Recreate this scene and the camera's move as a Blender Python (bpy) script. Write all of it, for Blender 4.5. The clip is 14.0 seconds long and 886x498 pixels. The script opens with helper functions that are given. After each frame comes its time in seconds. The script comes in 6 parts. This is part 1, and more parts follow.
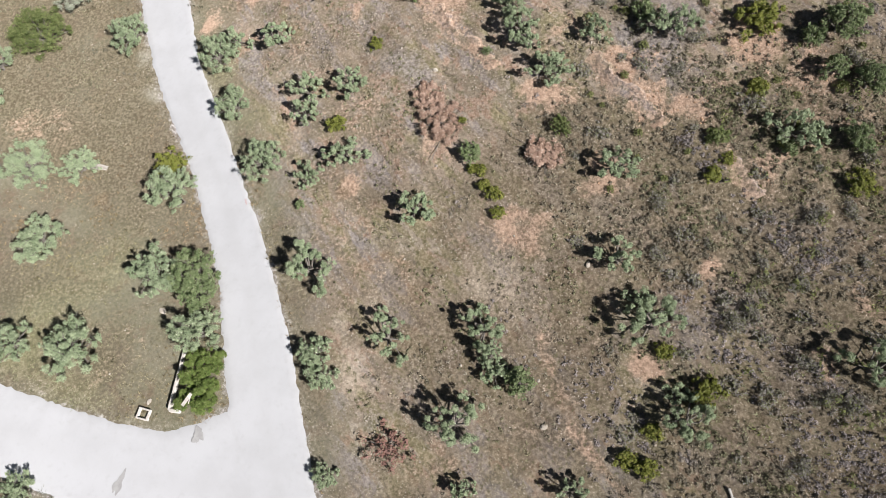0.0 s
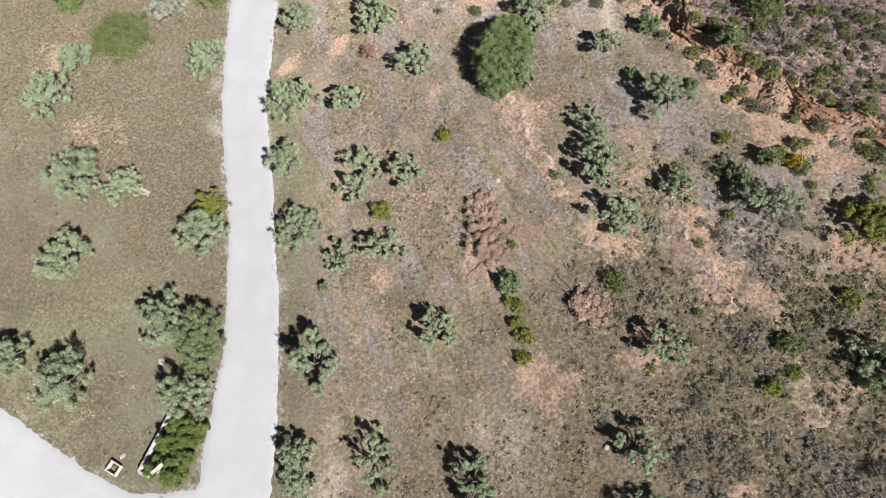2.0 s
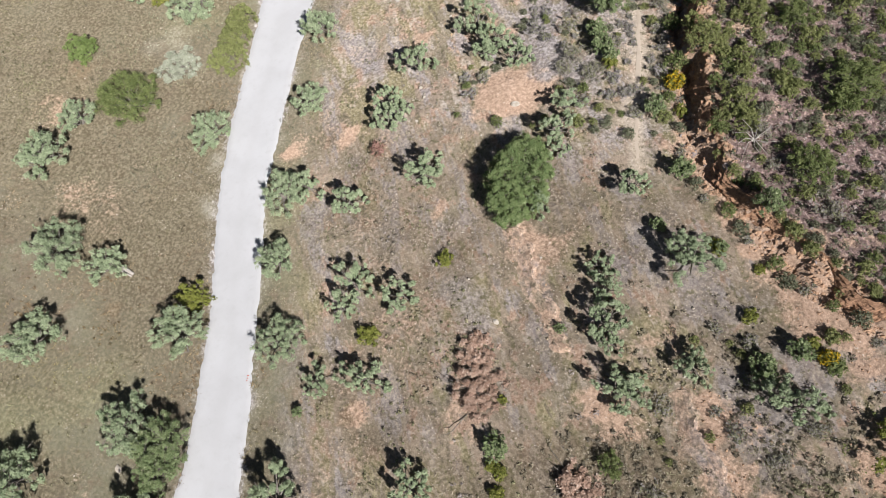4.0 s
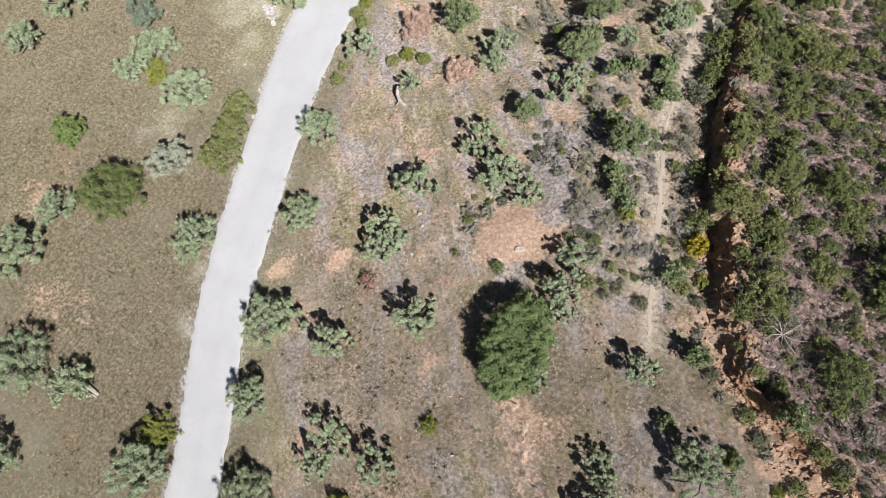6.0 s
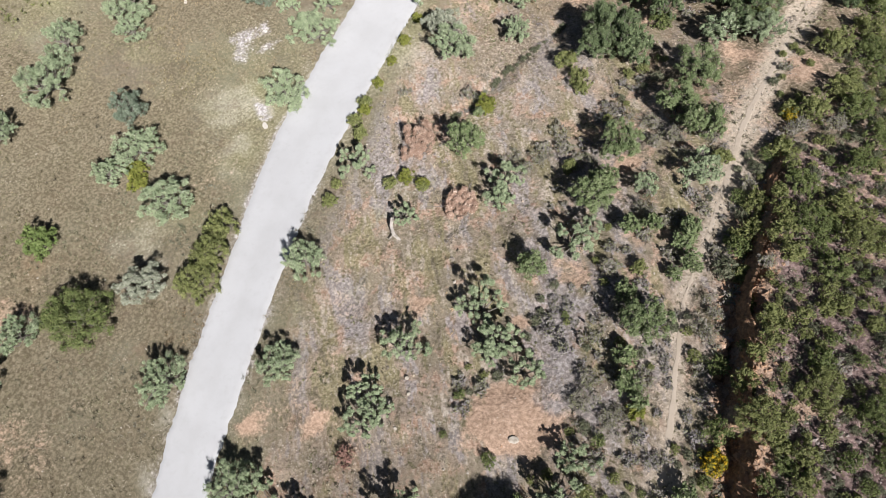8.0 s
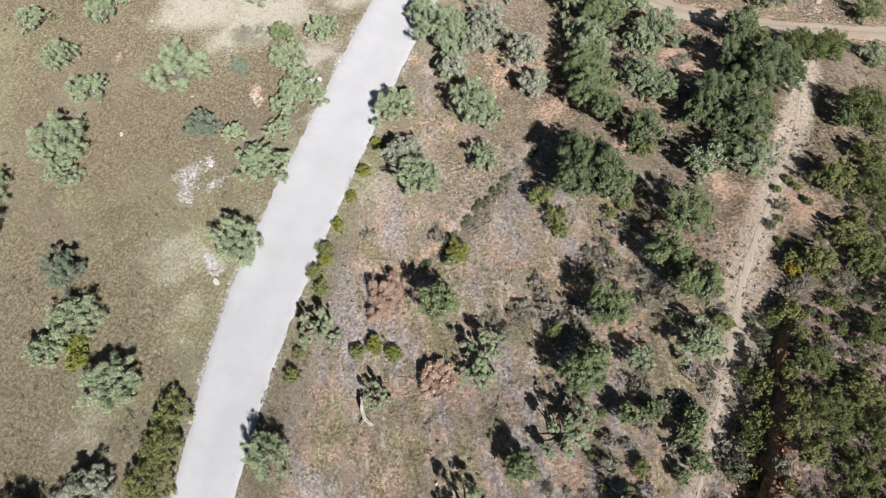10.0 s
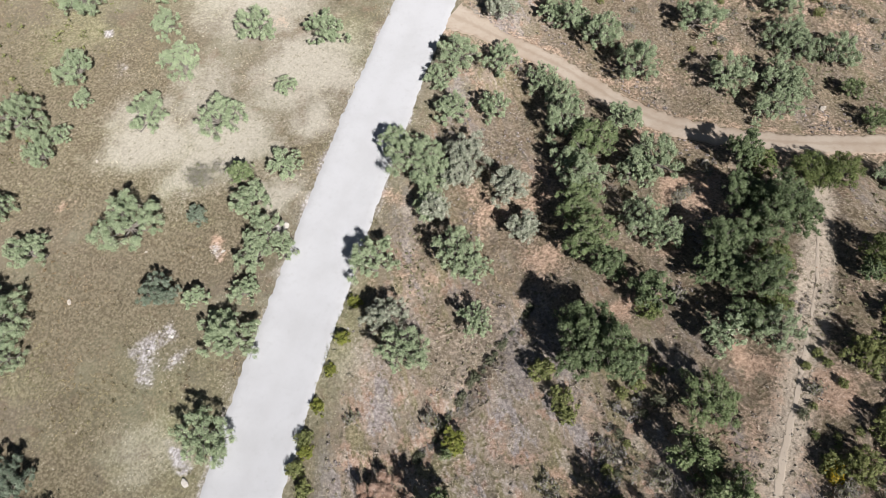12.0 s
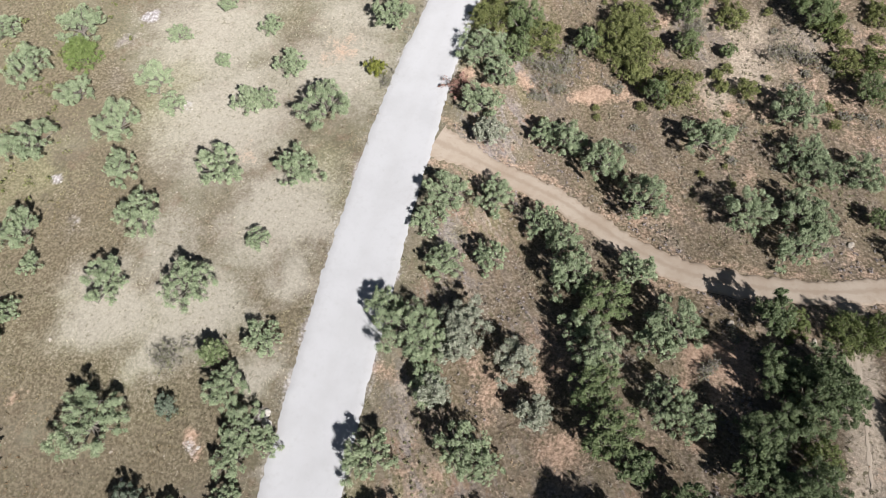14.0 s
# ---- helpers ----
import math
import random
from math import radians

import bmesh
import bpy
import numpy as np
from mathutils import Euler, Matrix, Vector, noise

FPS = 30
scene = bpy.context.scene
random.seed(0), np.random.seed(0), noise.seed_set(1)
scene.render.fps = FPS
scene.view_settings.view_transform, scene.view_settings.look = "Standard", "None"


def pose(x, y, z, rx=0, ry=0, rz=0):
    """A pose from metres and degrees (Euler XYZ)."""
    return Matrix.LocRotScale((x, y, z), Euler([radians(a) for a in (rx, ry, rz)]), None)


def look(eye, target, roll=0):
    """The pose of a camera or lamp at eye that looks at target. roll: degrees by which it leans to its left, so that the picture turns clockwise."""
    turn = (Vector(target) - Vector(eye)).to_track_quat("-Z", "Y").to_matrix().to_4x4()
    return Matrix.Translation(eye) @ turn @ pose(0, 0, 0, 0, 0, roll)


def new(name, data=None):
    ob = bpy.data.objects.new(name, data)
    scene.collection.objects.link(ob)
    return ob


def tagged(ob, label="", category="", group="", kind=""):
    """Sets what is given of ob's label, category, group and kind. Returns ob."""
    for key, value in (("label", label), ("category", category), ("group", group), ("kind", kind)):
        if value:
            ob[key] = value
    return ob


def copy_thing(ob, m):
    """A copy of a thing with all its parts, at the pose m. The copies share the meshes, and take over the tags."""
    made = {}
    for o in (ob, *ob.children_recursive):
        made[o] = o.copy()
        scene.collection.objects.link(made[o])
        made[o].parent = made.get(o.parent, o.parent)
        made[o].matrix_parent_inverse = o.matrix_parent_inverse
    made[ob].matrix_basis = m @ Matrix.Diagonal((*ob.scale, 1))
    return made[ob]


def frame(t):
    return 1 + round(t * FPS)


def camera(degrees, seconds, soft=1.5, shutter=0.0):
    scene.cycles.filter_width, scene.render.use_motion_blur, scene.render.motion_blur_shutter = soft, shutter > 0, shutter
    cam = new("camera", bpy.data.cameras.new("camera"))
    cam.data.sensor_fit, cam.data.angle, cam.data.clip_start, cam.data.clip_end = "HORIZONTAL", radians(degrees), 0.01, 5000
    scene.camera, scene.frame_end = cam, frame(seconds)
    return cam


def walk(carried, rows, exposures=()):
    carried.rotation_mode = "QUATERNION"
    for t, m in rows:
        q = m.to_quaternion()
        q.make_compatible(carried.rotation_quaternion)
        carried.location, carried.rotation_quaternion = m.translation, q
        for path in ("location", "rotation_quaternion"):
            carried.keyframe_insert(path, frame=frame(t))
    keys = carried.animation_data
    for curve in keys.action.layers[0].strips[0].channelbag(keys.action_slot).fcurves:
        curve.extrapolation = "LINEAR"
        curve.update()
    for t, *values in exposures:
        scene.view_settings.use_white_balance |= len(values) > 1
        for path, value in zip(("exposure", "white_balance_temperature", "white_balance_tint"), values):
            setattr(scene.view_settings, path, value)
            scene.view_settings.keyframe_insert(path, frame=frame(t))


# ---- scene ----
cam = camera(64.7, 14.0, 0.42)
METRES, EYE, TILT, LEAN, TURN = 80.0, 50.0, -67.8, 0.5, 0.0
ROWS = [
    (0.0, 0.0, 0.0, 0.0, -0.0, 0.0, 0.0),
    (0.5, 0.0069, 0.0125, 0.0247, 1.4, -0.03, -3.41),
    (1.0, 0.0122, 0.0252, 0.0495, 2.84, -0.11, -6.82),
    (1.5, 0.0159, 0.0377, 0.075, 4.24, -0.28, -10.21),
    (2.0, 0.0178, 0.0506, 0.1009, 5.62, -0.56, -13.48),
    (4.5, 0.0046, 0.1138, 0.2366, 8.64, -1.12, -20.31),
    (5.0, -0.003, 0.1264, 0.266, 9.09, -1.3, -21.27),
    (5.5, -0.0117, 0.1391, 0.2956, 9.53, -1.47, -22.25),
    (6.0, -0.0217, 0.1518, 0.3262, 9.97, -1.69, -23.22),
    (6.5, -0.0323, 0.165, 0.3565, 10.47, -1.89, -24.21),
    (7.0, -0.0441, 0.1782, 0.3877, 10.97, -2.14, -25.17),
    (7.5, -0.0563, 0.1915, 0.4183, 11.35, -2.28, -25.93),
    (10.0, -0.1319, 0.2595, 0.5797, 9.25, -1.46, -21.77),
    (10.5, -0.1486, 0.2739, 0.614, 8.79, -1.36, -20.84),
    (11.0, -0.1653, 0.2888, 0.6485, 8.34, -1.25, -19.9),
    (11.5, -0.1818, 0.3039, 0.6828, 7.92, -1.16, -18.98),
    (12.0, -0.1978, 0.3192, 0.718, 7.53, -1.1, -18.07),
    (12.5, -0.214, 0.3348, 0.7539, 7.13, -1.06, -17.16),
    (13.0, -0.2299, 0.3511, 0.79, 6.72, -1.0, -16.27),
    (13.5, -0.2468, 0.367, 0.8274, 6.29, -1.01, -15.46),
    (14.0, -0.2626, 0.3836, 0.8648, 5.94, -0.96, -14.77),
]
walk(cam, [(t, pose(0, 0, EYE, TILT, LEAN, TURN) @ pose(METRES * x, METRES * y, METRES * z, 90 + pitch, roll, yaw)) for t, x, y, z, yaw, pitch, roll in ROWS])

# ---- light: high clear sun from the south-east of the plan, blue sky ----
SUN_UP, SUN_X, SUN_Y = 48.0, 0.76, -0.65
world = bpy.data.worlds.new("sky")
scene.world = world
world.use_nodes = True
sky = world.node_tree.nodes.new("ShaderNodeTexSky")
sky.sky_type, sky.sun_disc = "NISHITA", False
sky.sun_elevation, sky.sun_rotation = radians(SUN_UP), math.atan2(SUN_X, SUN_Y)
world.node_tree.nodes["Background"].inputs[1].default_value = 0.022
world.node_tree.links.new(sky.outputs[0], world.node_tree.nodes["Background"].inputs[0])
sun = new("sun", bpy.data.lights.new("sun", "SUN"))
sun.data.energy, sun.data.angle, sun.data.color = 5.0, radians(0.5), (1.0, 0.978, 0.990)
flat = math.cos(radians(SUN_UP))
sun.matrix_world = look((SUN_X * flat * 100, SUN_Y * flat * 100, math.sin(radians(SUN_UP)) * 100), (0, 0, 0))
scene.view_settings.exposure = 0.44

rng = np.random.default_rng(7)


# ---- materials ----
class Nodes:
    """A small builder for node materials."""

    def __init__(self, name, rough=0.9):
        self.mat = bpy.data.materials.new(name)
        self.mat.use_nodes = True
        self.tree = self.mat.node_tree
        self.shader = self.tree.nodes["Principled BSDF"]
        self.shader.inputs["Roughness"].default_value = rough
        self.shader.inputs["Specular IOR Level"].default_value = 0.25
        self.shader.inputs["Diffuse Roughness"].default_value = 1.0

    def node(self, kind, **values):
        n = self.tree.nodes.new(kind)
        for key, value in values.items():
            n.inputs[int(key[1:]) if key[0] == "i" and key[1:].isdigit() else key].default_value = value
        return n

    def link(self, a, b):
        self.tree.links.new(a, b)
        return b

    def noise(self, scale, detail=4.0, rough=0.6):
        n = self.node("ShaderNodeTexNoise", Scale=scale, Detail=detail, Roughness=rough)
        n.noise_dimensions = "3D"
        self.link(self.coords(), n.inputs["Vector"])
        return n.outputs["Fac"]

    def coords(self):
        if "place" not in self.tree.nodes:
            g = self.tree.nodes.new("ShaderNodeNewGeometry")
            g.name = "place"
        return self.tree.nodes["place"].outputs["Position"]

    def island(self):
        self.coords()
        return self.tree.nodes["place"].outputs["Random Per Island"]

    def each(self):
        return self.tree.nodes.new("ShaderNodeObjectInfo").outputs["Random"]

    def math(self, op, a, b=0.0):
        n = self.tree.nodes.new("ShaderNodeMath")
        n.operation = op
        for i, v in enumerate((a, b)):
            if isinstance(v, (int, float)):
                n.inputs[i].default_value = v
            else:
                self.link(v, n.inputs[i])
        return n.outputs[0]

    def span(self, v, lo, hi, a=0.0, b=1.0):
        n = self.node("ShaderNodeMapRange", **{"From Min": lo, "From Max": hi, "To Min": a, "To Max": b})
        n.interpolation_type = "SMOOTHSTEP"
        self.link(v, n.inputs["Value"])
        return n.outputs[0]

    def mix(self, k, a, b, kind="MIX"):
        n = self.tree.nodes.new("ShaderNodeMix")
        n.data_type, n.blend_type = "RGBA", kind
        for i, v in ((0, k), (6, a), (7, b)):
            if isinstance(v, (int, float)):
                n.inputs[i].default_value = v
            elif isinstance(v, tuple):
                n.inputs[i].default_value = (*v, 1.0)
            else:
                self.link(v, n.inputs[i])
        return n.outputs[2]

    def attribute(self, name):
        n = self.tree.nodes.new("ShaderNodeAttribute")
        n.attribute_name = name
        return n

    def colour(self, v):
        if isinstance(v, tuple):
            self.shader.inputs["Base Color"].default_value = (*v, 1.0)
        else:
            self.link(v, self.shader.inputs["Base Color"])
        return self

    def bump(self, height, distance=0.05, strength=0.6):
        n = self.node("ShaderNodeBump", Strength=strength, Distance=distance)
        self.link(height, n.inputs["Height"])
        self.link(n.outputs[0], self.shader.inputs["Normal"])
        return self

    def sheer(self, amount, colour):
        """Lets part of the light through thin leaves."""
        t = self.node("ShaderNodeBsdfTranslucent")
        self.link(colour, t.inputs["Color"])
        m = self.node("ShaderNodeMixShader", Fac=amount)
        self.link(self.shader.outputs[0], m.inputs[1])
        self.link(t.outputs[0], m.inputs[2])
        self.link(m.outputs[0], self.tree.nodes["Material Output"].inputs[0])
        return self


def ground_material():
    b = Nodes("dry_ground", 0.95)
    b.shader.inputs["Specular IOR Level"].default_value = 0.1
    wide, mid, fine, grit = b.noise(0.10, 3), b.noise(0.8, 5, 0.62), b.noise(4.5, 5, 0.65), b.noise(17.0, 3, 0.65)
    slope, loam, rust = (b.attribute(k).outputs["Fac"] for k in ("slope", "loam", "rust"))
    hill, chalk = (b.attribute(k).outputs["Fac"] for k in ("hill", "chalk"))
    zones = b.attribute("zones")
    split = b.tree.nodes.new("ShaderNodeSeparateColor")
    b.link(zones.outputs["Color"], split.inputs[0])
    turned = b.node("ShaderNodeVectorRotate", Angle=math.atan2(0.8, 0.6))
    b.link(b.coords(), turned.inputs["Vector"])
    drawn = b.node("ShaderNodeMapping", Scale=(0.34, 1.0, 0.5))
    b.link(turned.outputs[0], drawn.inputs["Vector"])

    def streaks(scale, detail=6.0, rough=0.64):
        n = b.node("ShaderNodeTexNoise", Scale=scale, Detail=detail, Roughness=rough)
        b.link(drawn.outputs[0], n.inputs["Vector"])
        return n.outputs["Fac"]

    ragged = b.math("ADD", b.math("MULTIPLY", b.math("SUBTRACT", mid, 0.5), 1.3), b.math("MULTIPLY", b.math("SUBTRACT", fine, 0.5), 1.0))
    speck = b.span(fine, 0.36, 0.66)

    def cover(v, lo=0.25, hi=0.75, most=1.0):
        return b.span(b.math("ADD", v, ragged), lo, hi, 0, most)

    # the mown field: short dry grass in broad brown, olive and straw tones
    mead, mead2, mead3 = b.noise(0.20, 6, 0.66), b.noise(0.55, 6, 0.68), b.noise(5.0, 5, 0.72)
    field = b.mix(b.span(wide, 0.40, 0.60), (0.162, 0.133, 0.096), (0.180, 0.170, 0.110))
    field = b.mix(b.span(mead, 0.48, 0.66, 0, 0.75), field, (0.231, 0.213, 0.158))
    field = b.mix(b.span(mead, 0.48, 0.34, 0, 0.7), field, (0.128, 0.118, 0.073))
    field = b.mix(b.span(mead2, 0.51, 0.66, 0, 0.8), field, (0.180, 0.133, 0.092))
    field = b.mix(b.span(mead3, 0.53, 0.68, 0, 0.5), field, (0.275, 0.255, 0.201))
    field = b.mix(b.span(mead3, 0.47, 0.34, 0, 0.5), field, (0.104, 0.092, 0.061))

    # the stony slope: beige earth, lilac litter, clay, and olive turf in run-off streaks
    band, band2 = streaks(0.42), streaks(1.5)
    hue, hue2 = b.noise(0.28, 5, 0.62), b.noise(0.62, 6, 0.62)
    edge = b.math("MULTIPLY", ragged, 0.10)

    def vein(v, lo, hi, most):
        return b.span(b.math("ADD", v, edge), lo, hi, 0, most)

    earth = b.mix(b.span(hue, 0.42, 0.58), (0.320, 0.255, 0.194), (0.270, 0.228, 0.165))
    earth = b.mix(vein(hue2, 0.515, 0.585, 0.88), earth, b.mix(speck, (0.350, 0.228, 0.160), (0.465, 0.338, 0.260)))
    earth = b.mix(vein(hue2, 0.44, 0.38, 0.75), earth, b.mix(speck, (0.190, 0.162, 0.110), (0.290, 0.250, 0.185)))
    earth = b.mix(vein(band, 0.51, 0.565, 0.85), earth, b.mix(speck, (0.256, 0.224, 0.212), (0.375, 0.340, 0.325)))
    earth = b.mix(vein(band, 0.465, 0.41, 0.8), earth, b.mix(speck, (0.200, 0.178, 0.092), (0.310, 0.272, 0.165)))
    earth = b.mix(vein(band2, 0.55, 0.63, 0.75), earth, b.mix(speck, (0.370, 0.310, 0.247), (0.490, 0.425, 0.355)))
    earth = b.mix(vein(band2, 0.45, 0.37, 0.7), earth, b.mix(speck, (0.140, 0.115, 0.084), (0.235, 0.198, 0.152)))
    c = b.mix(slope, field, earth)

    # stretches with a character of their own
    c = b.mix(cover(rust, 0.25, 0.95, 0.75), c, b.mix(speck, (0.262, 0.150, 0.076), (0.378, 0.245, 0.137)))
    c = b.mix(cover(split.outputs["Blue"], 0.3, 0.95, 0.85), c, b.mix(speck, (0.180, 0.176, 0.088), (0.305, 0.285, 0.172)))
    c = b.mix(cover(zones.outputs["Alpha"], 0.25, 0.9, 0.85), c, b.mix(speck, (0.245, 0.214, 0.204), (0.400, 0.365, 0.348)))
    c = b.mix(cover(loam, 0.10, 0.90, 0.85), c, b.mix(speck, b.mix(slope, (0.116, 0.094, 0.059), (0.140, 0.107, 0.070)), b.mix(slope, (0.218, 0.185, 0.126), (0.240, 0.194, 0.136))))
    c = b.mix(cover(hill, 0.3, 0.8, 0.95), c, b.mix(b.span(mead3, 0.40, 0.62), (0.150, 0.102, 0.094), b.mix(speck, (0.255, 0.185, 0.172), (0.410, 0.300, 0.266))))
    c = b.mix(b.span(b.math("ADD", split.outputs["Green"], b.math("MULTIPLY", ragged, 0.6)), 0.05, 1.15, 0, 0.92), c, b.mix(mead3, b.mix(slope, (0.325, 0.292, 0.233), (0.430, 0.355, 0.275)), b.mix(slope, (0.412, 0.385, 0.320), (0.560, 0.480, 0.385))))
    c = b.mix(cover(split.outputs["Red"], 0.25, 0.85, 0.95), c, b.mix(b.span(fine, 0.2, 0.75), (0.375, 0.252, 0.172), (0.500, 0.362, 0.268)))
    c = b.mix(cover(chalk, 0.30, 1.15, 0.85), c, b.mix(b.span(fine, 0.42, 0.68), (0.330, 0.300, 0.300), (0.560, 0.540, 0.535)))

    # small growth, stones and grit
    bare = b.span(split.outputs["Red"], 0.9, 0.4)
    rough = b.math("ADD", 0.60, b.math("MULTIPLY", slope, 0.40))
    c = b.mix(b.math("MULTIPLY", b.math("MULTIPLY", bare, rough), b.span(b.noise(3.1, 3, 0.6), 0.58, 0.66, 0, 0.75)), c, b.mix(fine, (0.085, 0.078, 0.040), (0.180, 0.160, 0.090)))
    c = b.mix(b.math("MULTIPLY", rough, b.span(b.math("ADD", b.noise(9.0, 2, 0.5), b.math("MULTIPLY", b.math("SUBTRACT", mid, 0.5), 0.35)), 0.68, 0.74, 0, 0.7)), c, (0.520, 0.465, 0.400))
    tone = b.math("MULTIPLY", b.span(fine, 0.30, 0.70, 0.80, 1.18), b.span(grit, 0.30, 0.70, 0.84, 1.14))
    tone = b.math("ADD", 1.0, b.math("MULTIPLY", b.math("SUBTRACT", tone, 1.0), rough))
    grey = b.tree.nodes.new("ShaderNodeCombineColor")
    for k in range(3):
        b.link(tone, grey.inputs[k])
    c = b.mix(1.0, c, grey.outputs[0], "MULTIPLY")
    relief = b.math("ADD", b.math("MULTIPLY", mid, 0.8), b.math("ADD", b.math("MULTIPLY", fine, 0.6), b.math("MULTIPLY", grit, 0.16)))
    relief = b.math("MULTIPLY", relief, b.math("ADD", 0.06, b.math("MULTIPLY", slope, 0.94)))
    return b.colour(c).bump(relief, 0.18, 0.85).mat


def gravel_material(name, pale, dull, dusty, ruts):
    """Loose gravel; wheels have swept two paler lanes."""
    b = Nodes(name, 0.9)
    b.shader.inputs["Diffuse Roughness"].default_value = 0.3
    wide, fine, grit = b.noise(0.35, 4), b.noise(2.2, 6, 0.65), b.noise(24.0, 2)
    lane = b.attribute("lane").outputs["Fac"]
    swept = b.math("ADD", lane, b.math("MULTIPLY", b.math("SUBTRACT", fine, 0.5), 0.8))
    between = b.math("ADD", b.span(swept, 0.30, 0.02), b.span(swept, 0.66, 0.98))
    c = b.mix(b.span(wide, 0.35, 0.7), pale, dull)
    c = b.mix(b.math("MULTIPLY", between, ruts), c, dusty)
    c = b.mix(b.span(fine, 0.50, 0.78, 0, 0.35), c, dusty)
    c = b.mix(b.span(grit, 0.55, 0.75, 0, 0.25), c, dusty)
    return b.colour(c).bump(b.math("ADD", fine, grit), 0.012, 0.4).mat


def grass_material(name, low, high):
    """Grass whose colour follows the soil that it grows on."""
    b = Nodes(name, 0.75)
    i = b.island()
    tint = b.attribute("tint").outputs["Color"]
    v = b.span(i, 0.0, 1.0, low, high)
    g = b.tree.nodes.new("ShaderNodeCombineColor")
    for k in range(3):
        b.link(v, g.inputs[k])
    c = b.mix(1.0, tint, g.outputs[0], "MULTIPLY")
    return b.colour(c).sheer(0.15, c).mat


def leaf_material(name, dark, light, fleck, rough=0.6, through_leaf=0.22, fleck_at=0.9):
    """Leaves that vary a little one by one and more from spray to spray."""
    b = Nodes(name, rough)
    i = b.island()
    spray = b.attribute("spray").outputs["Fac"]
    c = b.mix(b.math("ADD", b.math("MULTIPLY", i, 0.45), b.math("MULTIPLY", spray, 0.55)), dark, light)
    c = b.mix(b.span(b.math("FRACT", b.math("MULTIPLY", i, 17.31)), fleck_at, fleck_at + 0.04), c, fleck)
    c = b.mix(b.math("MULTIPLY", b.each(), 0.35), c, b.mix(0.5, c, dark))
    return b.colour(c).sheer(through_leaf, c).mat


def plain_material(name, a, c2, scale=6.0, rough=0.85, depth=0.02):
    b = Nodes(name, rough)
    n = b.noise(scale, 5)
    fine = b.noise(scale * 7, 3)
    c = b.mix(b.span(n, 0.3, 0.7), a, c2)
    c = b.mix(b.span(fine, 0.55, 0.75, 0, 0.4), c, tuple(v * 0.55 for v in a))
    return b.colour(c).bump(b.math("ADD", n, fine), depth, 0.6).mat


GROUND = ground_material()
ROAD = gravel_material("white_gravel", (0.510, 0.507, 0.506), (0.470, 0.466, 0.463), (0.400, 0.390, 0.376), 0.12)
TRACK = gravel_material("pale_earth", (0.470, 0.395, 0.315), (0.395, 0.315, 0.240), (0.300, 0.225, 0.160), 0.45)
PATH = gravel_material("trodden_path", (0.530, 0.448, 0.358), (0.455, 0.378, 0.296), (0.370, 0.300, 0.230), 0.0)
OLIVE = leaf_material("olive_leaf", (0.205, 0.260, 0.142), (0.440, 0.500, 0.315), (0.560, 0.590, 0.430), fleck_at=0.95)
SILVER = leaf_material("silver_leaf", (0.225, 0.245, 0.170), (0.470, 0.485, 0.375), (0.640, 0.625, 0.520), fleck_at=0.88)
BLUISH = leaf_material("blue_green_leaf", (0.115, 0.150, 0.100), (0.270, 0.315, 0.225), (0.360, 0.390, 0.310))
GREEN = leaf_material("green_leaf", (0.123, 0.170, 0.067), (0.297, 0.349, 0.174), (0.381, 0.409, 0.235))
DENSE = leaf_material("dark_green_leaf", (0.088, 0.116, 0.036), (0.232, 0.268, 0.098), (0.300, 0.320, 0.135))
CAROB = leaf_material("carob_leaf", (0.092, 0.128, 0.058), (0.232, 0.285, 0.142), (0.325, 0.365, 0.215))
VIVID = leaf_material("vivid_leaf", (0.122, 0.172, 0.050), (0.250, 0.315, 0.108), (0.310, 0.360, 0.140))
HEDGE = leaf_material("hedge_leaf", (0.095, 0.142, 0.032), (0.225, 0.285, 0.080), (0.300, 0.320, 0.120))
ROSEMARY = leaf_material("rosemary_leaf", (0.085, 0.095, 0.055), (0.235, 0.245, 0.150), (0.310, 0.300, 0.210))
GREAT = leaf_material("carob_bush_leaf", (0.110, 0.160, 0.056), (0.260, 0.325, 0.135), (0.340, 0.385, 0.200))
MASTIC = leaf_material("yellow_green_leaf", (0.110, 0.126, 0.042), (0.305, 0.325, 0.122), (0.385, 0.375, 0.170))
YELLOW = leaf_material("lime_leaf", (0.130, 0.150, 0.026), (0.300, 0.310, 0.075), (0.360, 0.330, 0.100))
BLOOM = leaf_material("yellow_bloom", (0.150, 0.150, 0.025), (0.240, 0.210, 0.035), (0.560, 0.380, 0.020), fleck_at=0.6)
GREYTWIG = leaf_material("grey_twig", (0.195, 0.176, 0.150), (0.385, 0.348, 0.312), (0.225, 0.230, 0.120), through_leaf=0.08, fleck_at=0.6)
HEATHER = leaf_material("heather_twig", (0.190, 0.170, 0.165), (0.400, 0.362, 0.355), (0.230, 0.235, 0.130), through_leaf=0.08, fleck_at=0.65)
BROWNLEAF = leaf_material("dead_leaf", (0.280, 0.175, 0.120), (0.540, 0.390, 0.300), (0.620, 0.500, 0.410), through_leaf=0.1)
RUSSET = leaf_material("russet_leaf", (0.200, 0.105, 0.080), (0.410, 0.250, 0.200), (0.300, 0.250, 0.150), through_leaf=0.1)
SLOPEGRASS = grass_material("slope_grass", 0.42, 1.0)
DRYGRASS = grass_material("dry_grass", 0.75, 1.2)
VERGE = grass_material("verge_grass", 0.5, 1.1)
BARK = plain_material("olive_bark", (0.230, 0.205, 0.175), (0.130, 0.112, 0.092), 8.0)
DEADWOOD = plain_material("bleached_wood", (0.500, 0.460, 0.410), (0.300, 0.265, 0.230), 5.0)
